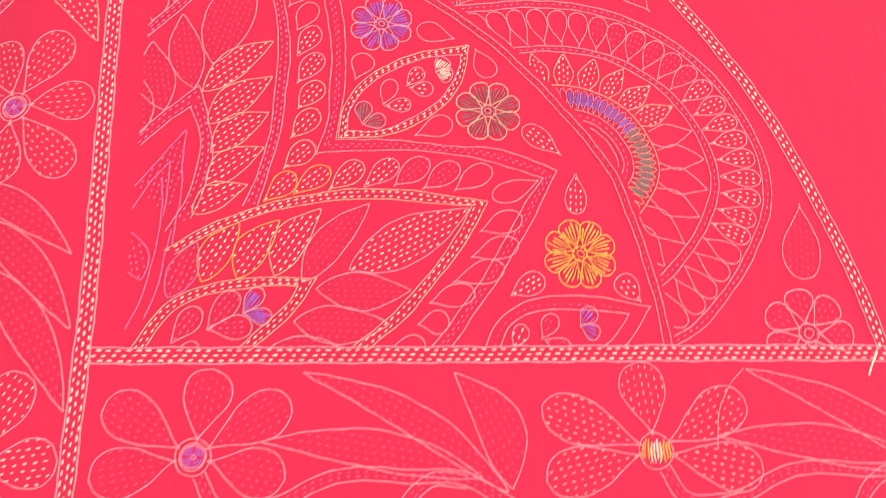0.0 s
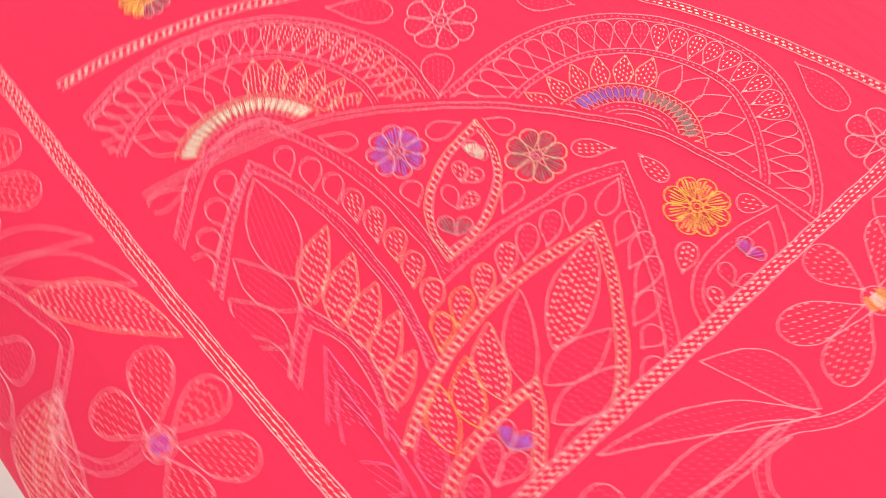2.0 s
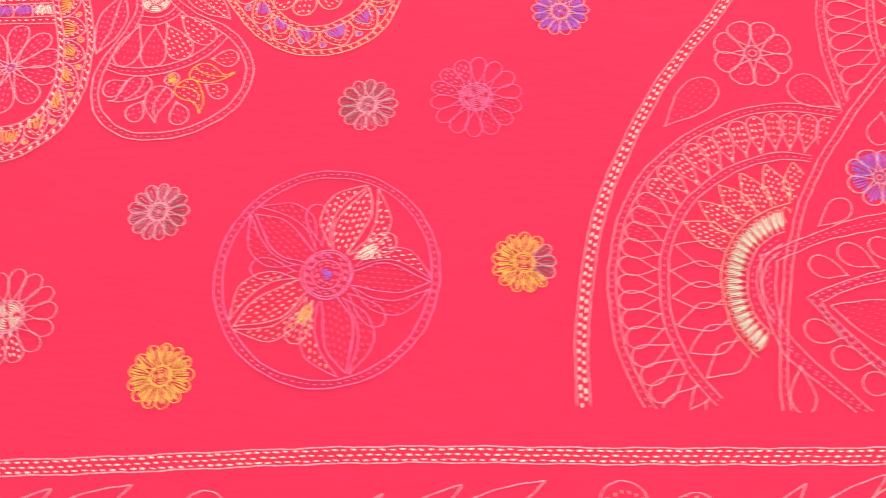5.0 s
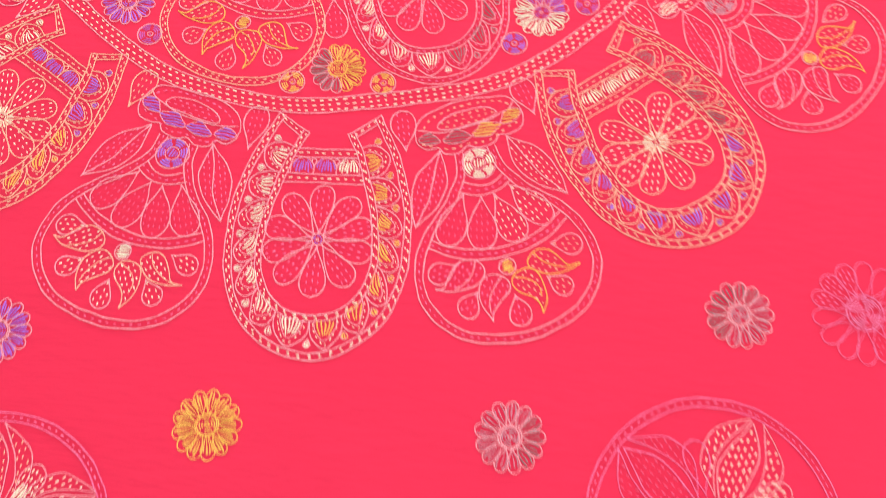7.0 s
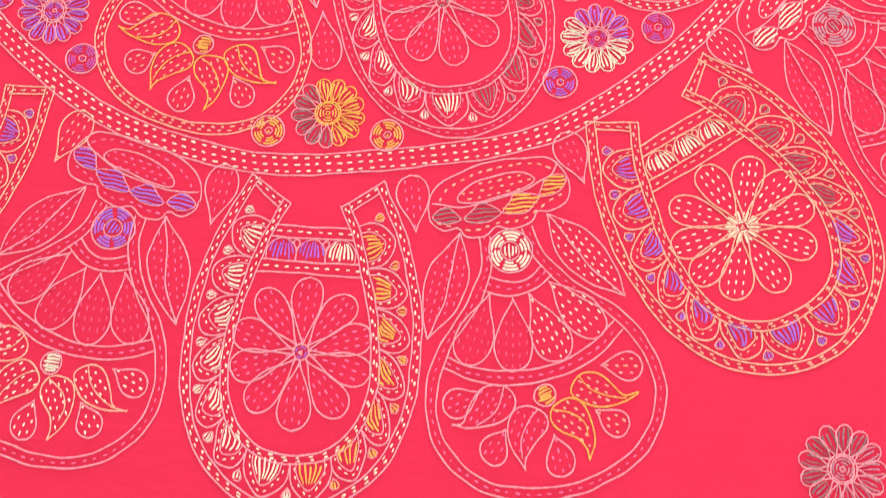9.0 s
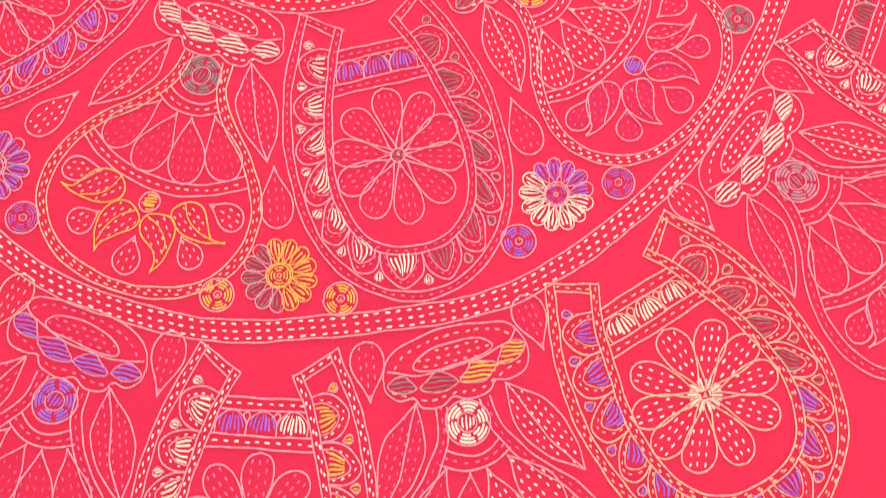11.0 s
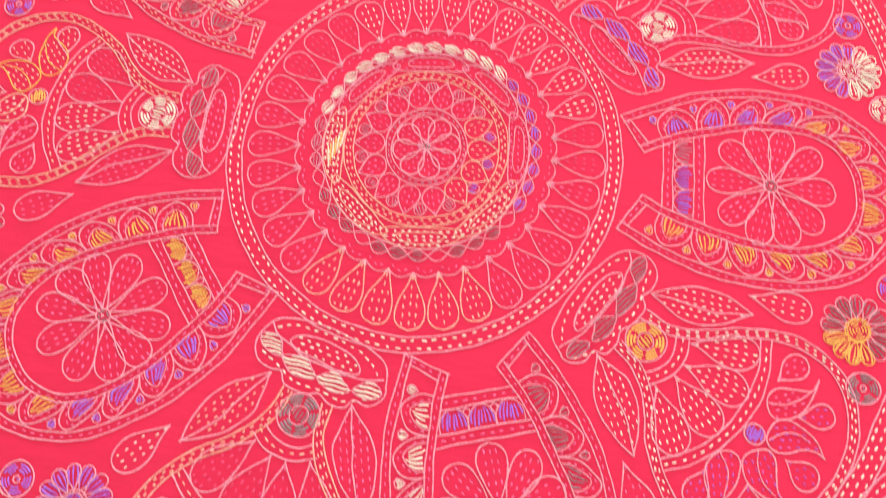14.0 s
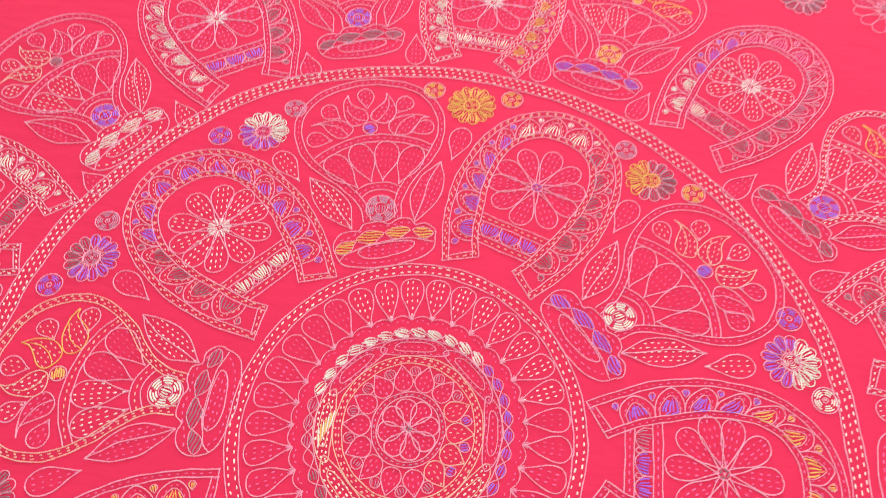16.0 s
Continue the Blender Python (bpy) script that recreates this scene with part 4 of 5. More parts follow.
FAN_X, FAN_Y = FAN.to_3x3() @ Vector((1, 0, 0)), FAN.to_3x3() @ Vector((0, 1, 0))


def on_cloth(a, b):
    """Whether a place of the fan lies inside the border's seams."""
    x = 0.8774 + (FAN_X.x * a + FAN_Y.x * b) / 1000
    y = -0.6323 + (FAN_X.y * a + FAN_Y.y * b) / 1000
    seam = -0.776 + 0.012 * max(0.0, (x - 0.78) / 0.24) ** 1.2
    return y > seam and x < 1.0335 - 0.012 * (y + 0.53)


EAVE = spline([(-20, -380), (71, -295), (133, -209), (156, -155), (171, -51), (167, 28), (155, 94), (134, 147), (103, 200), (66, 250), (-10, 330)])


def outside_eave(a, b):
    return on_cloth(a, b) and a > np.interp(b, EAVE[:, 1], EAVE[:, 0]) + 7


def fan_disc(name, centre, rim, petal_tones, satin_tones, drop_tones, drift):
    """Half a wheel of drops, pointed petals and satin stitch that rises behind the eave of the fan."""
    work = Needlework(name, "half wheel of stitched drops, pointed petals and a satin-stitched arc")
    work.fine = 0.79
    c = np.array(centre, float)
    p = c + (even(spline(rim), 1.5) - c) * 1.03
    drift = np.array(drift, float)
    ease = lambda k: drift * min(1.0, max(0.0, (k - 0.3) / 0.2))
    ring = lambda k: c + (p - c) * (1 - k) + ease(k)
    for k in (0, 0.045, 0.285, 0.325, 0.565, 0.705, 0.76, 0.79):
        work.line(ring(k), "pink" if k != 0.565 else "peach")
    work.dashes(ring(0.022), "candy", 2.8, 3.2, 0.9), work.dashes(ring(0.305), "candy", 2.8, 3.2, 0.9), work.dashes(ring(0.735), "candy", 2.8, 3.2, 0.9)
    total = len(p) - 1
    spot = lambda s, k: c + (p[int(np.clip(s, 0, 1) * total)] - c) * (1 - k) + ease(k)
    for k in range(26):
        s = (k + 0.5) / 26
        work.piece("drop")
        shape = petal(spot(s, 0.275), spot(s, 0.055), 16, 0.7)
        work.line(shape)
        t = tone(drop_tones, k, 26)
        if t != "none":
            work.rows(shape, spot(s, 0.06) - spot(s, 0.27), t, 3.8, 2.8, 3.0)
    for k in range(13):
        s = (k + 0.25) / 13
        t = tone(petal_tones, k, 13)
        work.piece("pointed_petal")
        lo, hi = spot(s, 0.56), spot(s, 0.335)
        side = np.array([-(hi - lo)[1], (hi - lo)[0]]) * 0.29
        shape = spline([lo + side * 0.5, lo + side + 0.38 * (hi - lo), lo + 0.5 * side + 0.75 * (hi - lo), hi])
        shape = np.concatenate([shape, spline([hi, lo - 0.5 * side + 0.75 * (hi - lo), lo - side + 0.38 * (hi - lo), lo - side * 0.5])])
        work.line(shape, "pink" if t == "blush" else "peach")
        if t != "blush":
            work.rows(shape, hi - lo, t, 3.6, 2.6, 2.8)
    blocks = 27 if satin_tones[0] == "cream" else 34
    for k in range(blocks):
        work.piece("satin_block")
        s = (k + 0.5) / blocks
        lo, hi = spot(s, 0.695), spot(s, 0.58)
        across = np.array([-(hi - lo)[1], (hi - lo)[0]]) / np.linalg.norm(hi - lo)
        t = tone(satin_tones, k, blocks)
        size = 6.6 if t == "cream" else 5.6
        work.line(petal(lo, hi, size, 0.6), "pink" if t == "violet" else "peach", 0.7)
        for j in (-1, 0, 1):
            slip = work.dice.uniform(-0.3, 0.3, 2)
            work.put([lo + 0.12 * (hi - lo) + across * (0.1 * size * j + slip[0])], [lo + 0.9 * (hi - lo) + across * (0.27 * size * j + slip[1])], t,
                     (0.95 if t == "cream" else 0.75) * work.dice.uniform(0.85, 1.2), 1.1)
    return work.finish(FAN, keep=outside_eave)


fan_disc("fan_wheel_motif", (138, -163), [(173, 10), (197, -10), (226, -36), (253, -71), (271, -113), (277, -163), (268, -211), (246, -256), (218, -284), (180, -299), (136, -306), (99, -306), (75, -300)],
         ("cream", "cream", "cream", "cream", "blush", "blush", "blush", "blush"), ("violet", "violet", "violet", "violet", "slate", "slate", "slate", "slate"),
         ("none", "none", "blush", "blush", "cream", "cream", "cream", "none", "none"), (0.3, 8.5))
fan_disc("fan_wheel_motif", (118, 172), [(176, 17), (218, 47), (244, 88), (257, 136), (257, 180), (242, 224), (216, 263), (182, 294), (145, 313), (100, 322)],
         ("cream", "cream", "blush", "blush"), ("cream",), ("peach", "cream", "cream", "blush", "none", "none", "none"), (-6.2, -6.5))


def fan():
    work = Needlework("corner_fan_motif", "large corner fan with nested pointed arches, leaves and drops")
    work.fine = 0.79
    for d in (-2.8, 2.8):
        work.line(shifted(EAVE, d))
    work.dashes(EAVE, "blush", 3, 3.4, 0.9)
    # the curved band that closes the fan
    rim = spline([(152, -447), (183, -415), (229, -343), (283, -234), (315, -120), (319, -50), (313, 2), (304, 91), (283, 172), (257, 236), (206, 313), (150, 372)])
    work.piece("rim_band")
    for d in (-4.8, 4.8):
        work.line(shifted(rim, d))
    for k in (-1, 1):
        work.dashes(shifted(rim, 1.9 * k), "cream", 4.2, 2.7, 1.5, 0.8, 0.25 * k + 0.25)
    # two large arches on either side of the axis; the second is cut by the seam
    near = dict(
        great=([(18, -3), (50, -37), (77, -73), (98, -97), (114, -131), (119, -147)], [(119, -147), (83, -158), (36, -169), (-5, -176), (-60, -181), (-160, -170)],
               [(0, -1), (28, -27), (59, -60), (72, -78), (91, -109), (106, -144)], [(106, -144), (76, -148), (32, -159), (-8, -166), (-60, -170), (-160, -160)]),
        dotted=([(-136, 25), (-95, 14), (-55, -5), (-18, -30), (13, -59), (40, -94), (61, -125)], [(61, -125), (29, -134), (-9, -139), (-49, -142), (-90, -138)],
                [(-132, 17), (-93, 6), (-55, -13), (-22, -37), (7, -65), (33, -98), (50, -118)], [(50, -118), (24, -126), (-10, -131), (-49, -133), (-92, -129)]),
        small=([(-200, -14), (-164, -7), (-131, -19), (-102, -42), (-74, -73)], [(-74, -73), (-102, -79), (-150, -77)],
               [(-198, -22), (-164, -15), (-134, -26), (-107, -47), (-87, -67)], [(-87, -67), (-106, -71), (-150, -69)]),
        bright=[((-52, -86), (47, -119), 37, 0), ((-133, -14), (-82, 0), 24, 4), ((-114, -31), (-60, -20), 25, 5), ((-94, -49), (-31, -36), 26, 6)],
        faint=[((-83, -67), (-3, -60), 26, 4), ((-79, -78), (-32, -131), 29, -2), ((-108, -84), (-62, -137), 29, -2), ((-134, -86), (-96, -134), 26, -2)],
        drops=[((-58, 0), (-25, -1)), ((-38, -12), (-3, -16)), ((-17, -29), (18, -32)), ((4, -47), (38, -50)), ((20, -63), (55, -67)), ((34, -81), (69, -87)), ((50, -100), (85, -107)), ((102, -142), (66, -126)),
               ((38, -137), (70, -152)), ((18, -146), (52, -164)), ((-6, -149), (30, -169)), ((-30, -147), (0, -165)), ((-48, -152), (-30, -167)), ((-74, -150), (-56, -167))])
    cut = dict(
        great=([(18, -2), (47, 18), (71, 39), (97, 66), (115, 91), (130, 121), (150, 165)], [(150, 165), (122, 198), (97, 214), (77, 219), (25, 218), (-10, 221)],
               [(-2, -1), (25, 14), (47, 33), (75, 59), (97, 87), (117, 115), (129, 139), (138, 160)], [(138, 160), (118, 188), (97, 203), (55, 208), (16, 210), (-10, 212)]),
        dotted=([(-63, 1), (-37, 16), (-17, 27), (7, 45), (35, 68), (58, 90), (76, 115), (91, 139), (104, 169)], [(104, 169), (66, 177), (30, 181), (-14, 180)],
                [(-71, 9), (-41, 22), (-17, 37), (5, 54), (26, 73), (48, 93), (67, 116), (82, 138), (94, 165)], [(94, 165), (78, 170), (41, 173), (-17, 172), (-29, 169)]),
        small=([(-105, 30), (-85, 38), (-67, 50), (-53, 62), (-38, 83), (-24, 109)], [(-24, 109), (-58, 112), (-87, 111), (-112, 110)],
               [(-125, 35), (-105, 41), (-86, 49), (-66, 63), (-51, 79), (-41, 100)], [(-41, 100), (-60, 102), (-90, 103)]),
        bright=[((-25, 103), (46, 97), 25, 4), ((-42, 79), (22, 73), 26, 4), ((-57, 60), (-2, 52), 25, 4), ((-79, 42), (-26, 33), 24, 4), ((-101, 32), (-57, 19), 22, 4)],
        faint=[((-3, 117), (88, 163), 40, 2), ((-28, 111), (12, 168), 28, 2), ((-58, 113), (-22, 166), 30, 2), ((-84, 111), (-50, 150), 26, 2)],
        drops=[((-28, 9), (3, 8)), ((-6, 24), (26, 26)), ((16, 38), (46, 42)), ((32, 55), (65, 61)), ((50, 73), (81, 81)), ((67, 91), (95, 99)), ((78, 112), (110, 119)), ((91, 133), (120, 144)),
               ((66, 178), (92, 190)), ((40, 180), (65, 194)), ((15, 182), (38, 196)), ((-11, 180), (14, 198)), ((77, 217), (54, 245))])
    for plan in (near, cut):
        first = plan is near
        line, c = ("peach", "cream") if first else ("pink", "candy")
        for key, name in (("great", "great_arch"), ("dotted", "dotted_arch"), ("small", "small_arch")):
            work.piece(name)
            o1, o2, i1, i2 = (spline(p) for p in plan[key])
            tint = "pink" if key == "great" else line
            for p in (o1, o2, i1, i2):
                work.line(p, tint)
            for o, i in ((o1, i1), (o2, i2)):
                o, i = even(o, length(o) / 120), even(i, length(i) / 120)
                k = min(len(o), len(i))
                if key == "great":
                    work.zigzag(0.5 * (o[:k] + i[:k]), "candy", 1.2, 2.6, 3.4, 0.85)
                else:
                    work.dashes(0.72 * o[:k] + 0.28 * i[:k], c, 3.2, 2.8), work.dashes(0.28 * o[:k] + 0.72 * i[:k], c, 3.2, 2.8, phase=0.5)
        for name in ("bright", "faint"):
            for base, tip, wide, bow in plan[name]:
                work.piece("leaf")
                shape, rib = leaf(base, tip, wide, bow)
                work.line(shape, "pink" if name != "bright" or wide > 30 else "gold" if first and bow < 6 else "peach")
                if name == "bright":
                    work.rows(shape, np.subtract(tip, base), "cream", 4.4, 3.0, 3.0)
                else:
                    work.rows(shape, np.subtract(tip, base), "blush", 4.4, 2.6, 3.2, 0.85)
        for k, (base, end) in enumerate(plan["drops"]):
            work.piece("drop")
            shape = petal(base, end, 18, 0.64)
            work.line(shape, ("gold" if first and k < 2 else "peach") if k < 3 else "pink")
            if k < (6 if first else 5):
                work.rows(shape, np.subtract(end, base), "cream" if k < 4 or not first else "blush", 3.8, 2.6, 2.8)
    work.piece("chevron")
    for points in ([(-58, 87), (-74, 72), (-92, 54), (-129, 23)], [(-58, 87), (-85, 84), (-116, 79)], [(-84, 76), (-99, 61), (-118, 46)], [(-84, 76), (-106, 73), (-130, 67)],
                   [(-194, 0), (-171, 9), (-148, 24), (-129, 38), (-112, 53), (-98, 70)], [(-180, -4), (-156, 8), (-134, 24), (-121, 33)]):
        work.line(spline(points), "candy")
    work.rows([(-58, 87), (-92, 54), (-118, 46), (-116, 79)], (1, 0.6), "candy", 4.2, 2.4, 3, 0.85)
    for base, tip, wide in (((-163, 20), (-143, 53), 20), ((-158, -5), (-114, 12), 22)):
        work.piece("leaf")
        shape, rib = leaf(base, tip, wide, 0)
        work.line(shape, "candy"), work.rows(shape, np.subtract(tip, base), "candy", 4.4, 2.4, 3.2, 0.85)
    work.piece("heart")
    for end in ((-107, -49), (-117, -71)):
        shape = petal((-129, -53), end, 12.5, 0.66)
        work.line(shape), work.satin(shape, np.subtract(end, (-129, -53)), "violet", 2.2, 9)
    for base, end in (((-155, -43), (-121, -38)), ((-155, -43), (-131, -65)), ((-179, -32), (-148, -27)), ((-184, -38), (-170, -52))):
        work.piece("drop")
        work.line(petal(base, end, 18, 0.66))
        work.rows(petal(base, end, 18, 0.66), np.subtract(end, base), "candy", 4, 2.4, 3, 0.85)
    # half arch against the border
    work.piece("side_arch")
    o1, o2 = spline([(-40, -208), (-25, -199), (-6, -194), (24, -201), (56, -231), (82, -271)]), spline([(82, -271), (50, -275), (20, -270)])
    i1, i2 = spline([(-36, -216), (-6, -203), (20, -210), (46, -236), (66, -262)]), spline([(66, -262), (44, -265), (20, -262)])
    for p in (o1, o2, i1, i2):
        work.line(p)
    work.dashes(shifted(i1, 4), "blush", 3, 3, 1)
    for base, end, c in (((34, -241), (52, -240), "violet"), ((34, -241), (38, -256), "violet"), ((6, -226), (28, -222), "blush"), ((8, -228), (14, -248), "blush"), ((-14, -216), (6, -210), "cream")):
        work.piece("bud")
        shape = petal(base, end, 13, 0.66)
        work.line(shape)
        (work.satin if c == "violet" else work.rows)(shape, np.subtract(end, base), c)
    for base, end, c in (((132, -141), (130, -103), "cream"), ((127, -160), (101, -182), "cream"), ((16, -188), (44, -196), "cream"), ((80, -263), (84, -238), "cream"), ((64, -45), (94, -58), "none"), ((152, -8), (138, 21), "none"),
                         ((131, 114), (126, 79), "none"), ((67, 24), (91, 34), "none"), ((157, -27), (146, -54), "none")):
        work.piece("drop")
        shape = petal(base, end, 18, 0.66)
        work.line(shape)
        if c != "none":
            work.rows(shape, np.subtract(end, base), c, 4, 2.6, 2.8)
    # the lens between the arches
    work.piece("lens")
    for k in (0.0, 6.5):
        one = spline([(20 + 1.4 * k, -3 - 0.1 * k), (45 + 0.2 * k, 14 - 0.8 * k), (81, 18 - k), (121 - 0.3 * k, 4 - 0.9 * k), (156 - 1.8 * k, -21 - 0.1 * k)])
        two = spline([(156 - 1.8 * k, -21 - 0.1 * k), (133 - 0.4 * k, -36 + 0.7 * k), (104, -44 + k), (75 + 0.2 * k, -40 + k), (47 + 0.5 * k, -28 + 0.6 * k), (20 + 1.4 * k, -3 - 0.1 * k)])
        work.line(np.concatenate([one, two]), "peach" if k == 0 else "pink")
        if k == 0:
            work.zigzag(shifted(one, -3.4), "cream", 1.2, 2.8, 3.2), work.zigzag(shifted(two, -3.4), "cream", 1.2, 2.8, 3.2)
    for base, end, c in (((118, -18), (134, -16), "cream"), ((118, -18), (124, -31), "cream"), ((92, -10), (112, -8), "cream"), ((92, -12), (104, -28), "cream"), ((66, -8), (88, 2), "none"), ((66, -10), (82, -24), "cream"),
                         ((42, -8), (58, 5), "slate"), ((42, -9), (58, -18), "slate")):
        work.piece("bud")
        shape = petal(base, end, 13.5, 0.66)
        work.line(shape)
        if c == "slate" or base == (118, -18):
            work.satin(shape, np.subtract(end, base), c, 2.2, 9)
        elif c != "none":
            work.rows(shape, np.subtract(end, base), c, 3.6, 2.6, 2.6)
    for base, end in (((232, -307), (181, -345)), ((276, 123), (273, 60)), ((180, 12), (226, 16)), ((290, -110), (300, -55))):
        work.piece("drop")
        shape = petal(base, end, 30, 0.66)
        work.line(shape), work.rows(shape, np.subtract(end, base), "blush", 4.6, 2.6, 3.4, 0.9)
    return work.finish(FAN, keep=on_cloth)


fan()


def fan_flower(a, b, r, tones, petals=8, satin=True, turn=0):
    work = Needlework("flower_motif", "eight-petalled flower in {0} thread".format(hues(tones)))
    work.line(arc(0, 0, r * 0.22), "gold" if tones[0] == "gold" else "pink"), work.line(arc(0, 0, r * 0.11), "gold" if tones[0] == "gold" else "pink", 0.8)
    work.dashes(arc(0, 0, r * 0.18), tones[0], 2.6, 1.2)
    for k in range(petals):
        t = radians(360 / petals * k + turn)
        d = np.array([math.cos(t), math.sin(t)])
        work.piece("petal")
        shape = petal(r * 0.2 * d, r * d * (1.04 if satin else 1.0), r * 0.62, 0.7)
        work.line(shape, {"gold": "gold", "slate": "peach"}.get(tones[0], "pink"))
        (work.satin if satin else work.rows)(shape, d, tone(tones, k, petals))
    place = FAN @ Vector((a / 1000, b / 1000, 0))
    m = flat_pose(place.x, place.y, 20)
    back = FAN.inverted() @ m

    def inside(x, y):
        q = back @ Vector((x / 1000, y / 1000, 0))
        return on_cloth(1000 * q.x, 1000 * q.y)

    work.finish(m, keep=inside)


fan_flower(120, 45, 25.5, ("violet",)), fan_flower(121, -73, 26, ("slate",)), fan_flower(78, -205, 27.5, ("gold",))
fan_flower(265, 15, 34, ("blush",), 8, False)
fan_flower(149, -372, 35, ("blush",), 7, False, 15)


# ---- the vine border ----
def border_flower(place, turn, dash, centre, line="pink", r=66, warp=drape, petals=((-13, 1.0), (33, 1.15), (90, 0.95), (147, 1.14), (193, 0.98))):
    """Five petals round one side of a stitched eye; its y axis points away from the stem."""
    work = Needlework("border_flower_motif", "five-petalled border flower with {0} stitches".format(hues([dash])))
    work.fine = 0.79
    work.line(arc(0, 0, 12.5))
    if centre in ("gold", "cream"):
        for k, tint in enumerate(("gold", "cream", "gold")):
            work.satin(arc(-6.5 + 6.5 * k, 0, 5.0, 10.5), (0.25 - 0.2 * k, 1), tint, 2.6, 0, 0.95)
    else:
        work.line(arc(0, 0, 9.5))
        swirl(work, 0, 0, 8, centre)
    for a, reach in petals:
        t = radians(a)
        d = np.array([math.cos(t), math.sin(t)])
        work.piece("petal")
        shape = petal(11 * d, r * reach * d, 34, 0.68)
        work.line(shape, line), work.rows(shape, d, dash, 4.9, 2.9, 3.8, 0.92)
    work.finish(pose(*place, 0, 0, turn), warp=warp)


def vine(points, dash):
    work = Needlework("vine_motif", "winding stitched vine stem of the border")
    work.fine = 0.79
    p = spline([(1000 * x, 1000 * y) for x, y in points], step=3)
    work.line(shifted(p, 4.6)), work.line(shifted(p, -4.6))
    work.dashes(shifted(p, 1.6), dash, 3.2, 3.2), work.dashes(shifted(p, -1.6), dash, 3.2, 3.2, phase=0.5)
    work.finish(flat_pose(0, 0), warp=drape)


def border_leaf(base, tip, wide, bow, dash, line="pink", way=None):
    work = Needlework("border_leaf_motif", "long pointed leaf of the border in stitched outline")
    work.fine = 0.79
    shape, rib = leaf((1000 * base[0], 1000 * base[1]), (1000 * tip[0], 1000 * tip[1]), wide, bow)
    work.line(shape, line)
    if way:
        work.rows(shape, way, dash, 5.0, 4.6, 2.6, 0.95)
    elif dash:
        work.rows(shape, np.subtract(tip, base), dash, 5.0, 3.0, 3.6, 1.0 if dash == "cream" else 0.85)
    work.finish(flat_pose(0, 0), warp=drape)


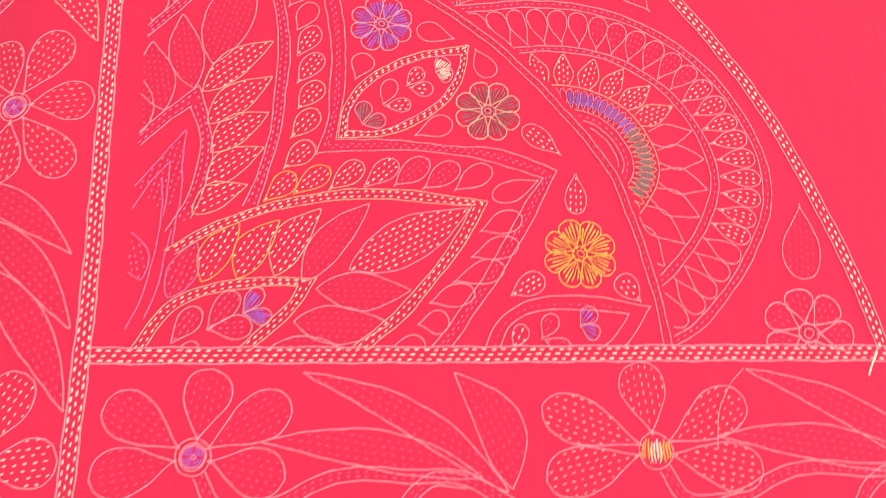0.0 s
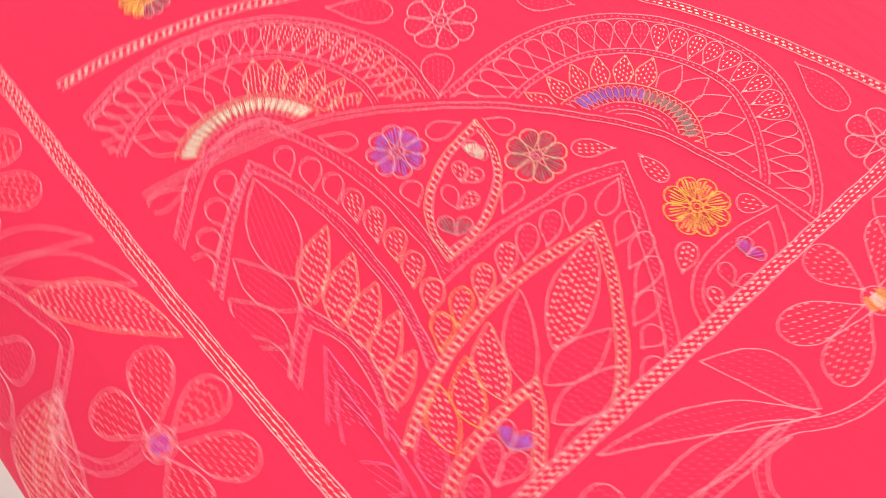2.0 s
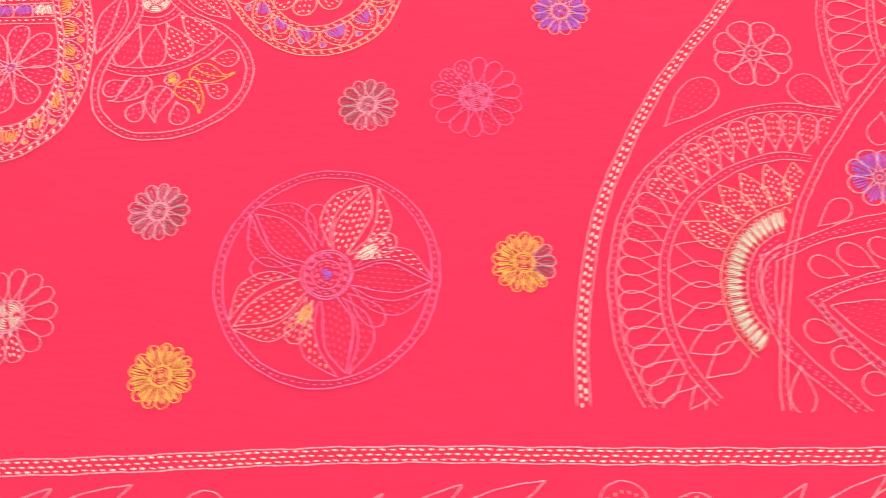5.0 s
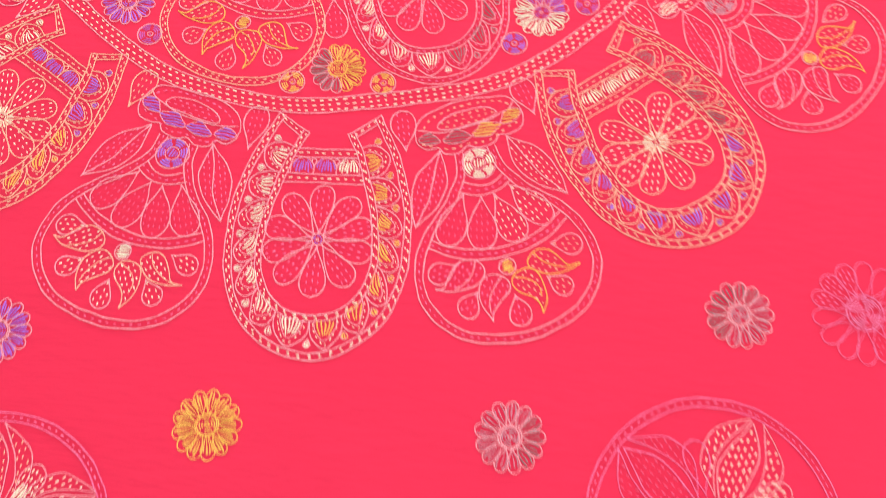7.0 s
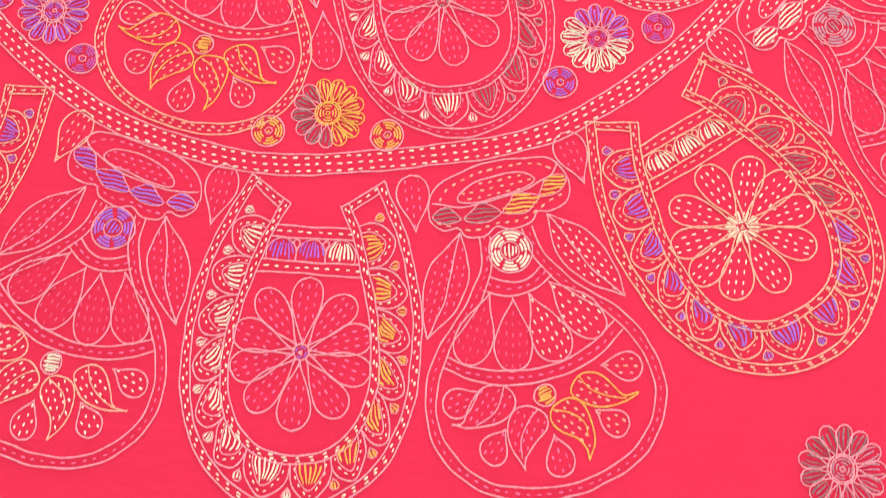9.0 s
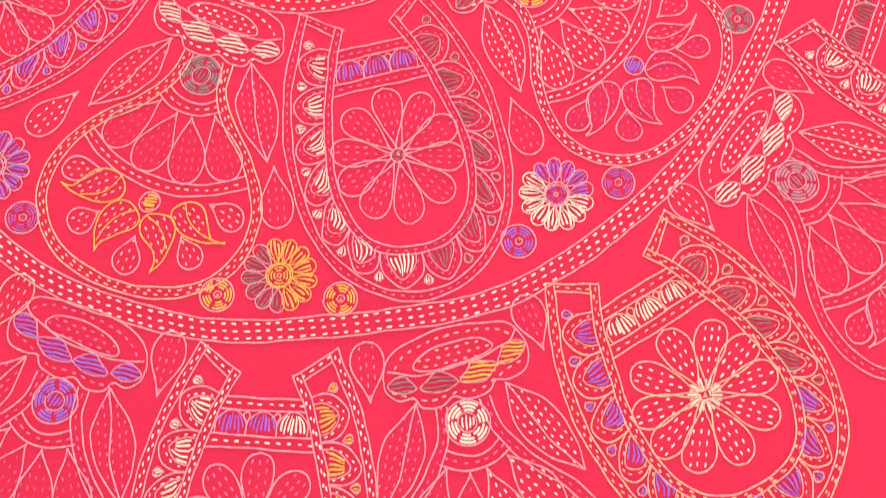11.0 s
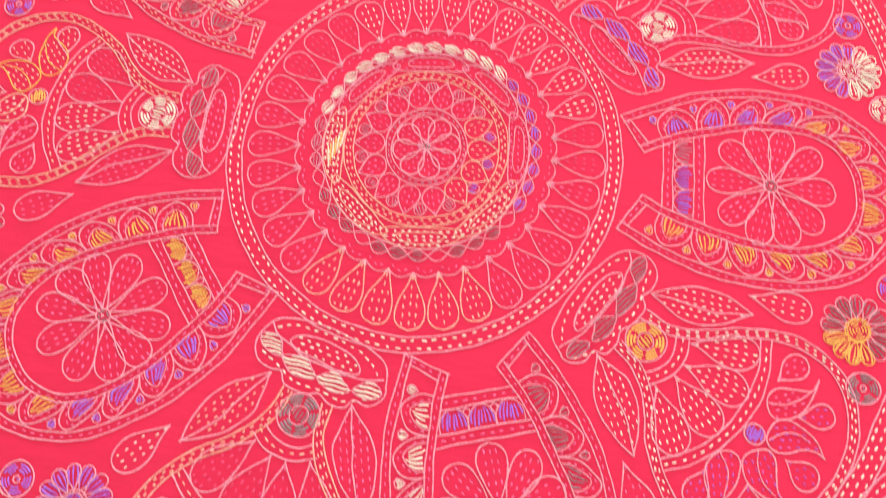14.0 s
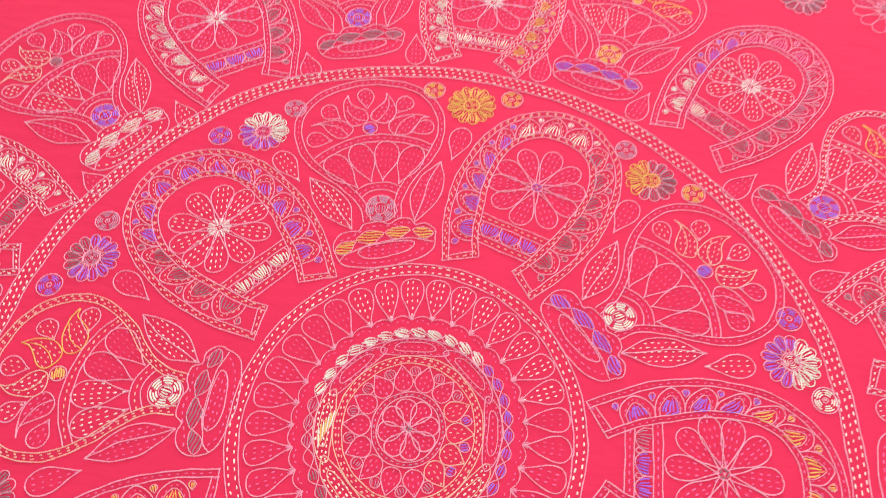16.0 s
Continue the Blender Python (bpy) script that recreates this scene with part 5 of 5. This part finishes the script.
SOUTH_FLOWERS = [(1.122, "cream", "gold"), (0.844, "peach", "violet"), (0.546, "peach", "rose"), (0.248, "pink", "rose"), (-0.05, "pink", "rose"), (-0.35, "pink", "violet")]
WAVE = [(-0.117, -0.016), (-0.100, -0.030), (-0.074, -0.062), (-0.038, -0.082), (0.015, -0.073), (0.053, -0.052), (0.088, -0.031), (0.124, -0.013), (0.151, -0.004)]
stem = []
for k, (x, dash, eye) in enumerate(SOUTH_FLOWERS):
    y = -0.871 + 0.043 * (x - 0.844) - (0.004 if 1 < k < 4 else 0)
    border_flower((x, y, 0.0006), 8, dash, eye)
    if k:
        border_flower((x + 0.120, y - (0.057 if k == 1 else 0.061), 0.0006), 192, "blush", {1: "slate", 2: "cream"}.get(k, "rose"), r=66)
        vine([(x + 0.097, y - 0.022), (x + 0.111, y - 0.034), (x + 0.117, y - 0.05)], "peach")
        vine([(x - 0.066, y - 0.066), (x - 0.045, y - 0.062), (x - 0.022, y - 0.05), (x - 0.01, y - 0.033), (x - 0.006, y - 0.012)], "blush")
        for j, (bx, by, tx, ty) in enumerate(((0.065, -0.031, 0.121, 0.062), (0.091, -0.016, 0.179, 0.07), (0.129, -0.003, 0.238, 0.074))):
            hatched = j == 2 and k == 2
            border_leaf((x + bx, y + by), (x + tx, y + ty), (25, 27, 37 if hatched else 29)[j], 7, "cream" if hatched else "blush" if k < 2 else None, "peach" if hatched else "pink")
        for bx, by, tx, ty, wide, bow in ((-0.089, -0.039, -0.008, -0.155, 52, -24), (-0.088, -0.042, 0.058, -0.145, 46, -24), (-0.086, -0.045, 0.066, -0.098, 34, -15)):
            border_leaf((x + bx, y + by), (x + tx, y + ty), wide, bow, "peach", "pink", (-0.4, 0.9))
        stem = [(x + dx, y + dy * (0.9 if k == 1 else 0.8)) for dx, dy in WAVE] + stem
    else:
        stem = [(1.0406, -0.886), (1.0678, -0.898), (1.0944, -0.9075), (1.112, -0.912), (1.14, -0.906), (1.17, -0.89)]
        vine([(1.094, -0.900), (1.104, -0.892), (1.114, -0.874)], "cream")
        for bx, by, tx, ty, wide, bow in ((-0.075, -0.037, -0.09, -0.165, 40, 3), (-0.062, -0.036, -0.045, -0.16, 38, 4), (-0.036, -0.05, 0.03, -0.14, 38, 5)):
            border_leaf((x + bx, y + by), (x + tx, y + ty), wide, bow, "cream", "pink")
vine(stem, "blush")

for k, (y, dash, eye) in enumerate(((-0.706, "blush", "violet"), (-0.381, "peach", "gold"), (-0.056, "blush", "rose"))):
    x = 1.111 + 0.02 * (-0.706 - y)
    if k == 1:
        border_flower((x, y, 0.0006), 90, dash, eye, r=65, petals=((-11, 1.2), (30, 1.21), (98, 0.99), (159, 1.33), (195, 1.27)))
    else:
        border_flower((x, y, 0.0006), 90, dash, eye, r=65, petals=((-13, 1.0), (32, 1.16), (82, 0.95), (149, 1.14), (193, 1.08)))
    for bx, by, tx, ty, wide, bow in ((0.02, 0.222, -0.061, 0.181, 34, -12), (0.022, 0.218, -0.06, 0.071, 23, -11), (0.012, 0.2, -0.011, 0.045, 27, -7)):
        border_leaf((x + bx, y + by), (x + tx, y + ty), wide, bow, "blush")
    vine([(x + 0.012, y + 0.005), (x + 0.034, y + 0.022), (x + 0.03, y + 0.06), (x + 0.012, y + 0.1), (x + 0.012, y + 0.15), (x + 0.014, y + 0.19), (x + 0.033, y + 0.225), (x + 0.042, y + 0.27),
          (x + 0.04, y + 0.33), (x + 0.026, y + 0.385)], "blush")
    vine([(x + 0.06, y + 0.147), (x + 0.034, y + 0.146), (x + 0.014, y + 0.165), (x + 0.016, y + 0.19)], "blush")


# ---- two loose ends of thread on the border ----
def loose_thread(points, colour, w):
    work = Needlework("loose_thread", "loose end of {0} thread lying on the border".format(colour))
    work.line(spline([(1000 * x, 1000 * y) for x, y in points]), colour, w, 0.9)
    work.finish(flat_pose(0, 0))


loose_thread([(1.0302, -0.2061), (1.038, -0.2096), (1.0483, -0.2153)], "cream", 1.7)
loose_thread([(1.0448, -0.311), (1.0571, -0.3227), (1.079, -0.3327), (1.1027, -0.3365)], "pink", 0.7)
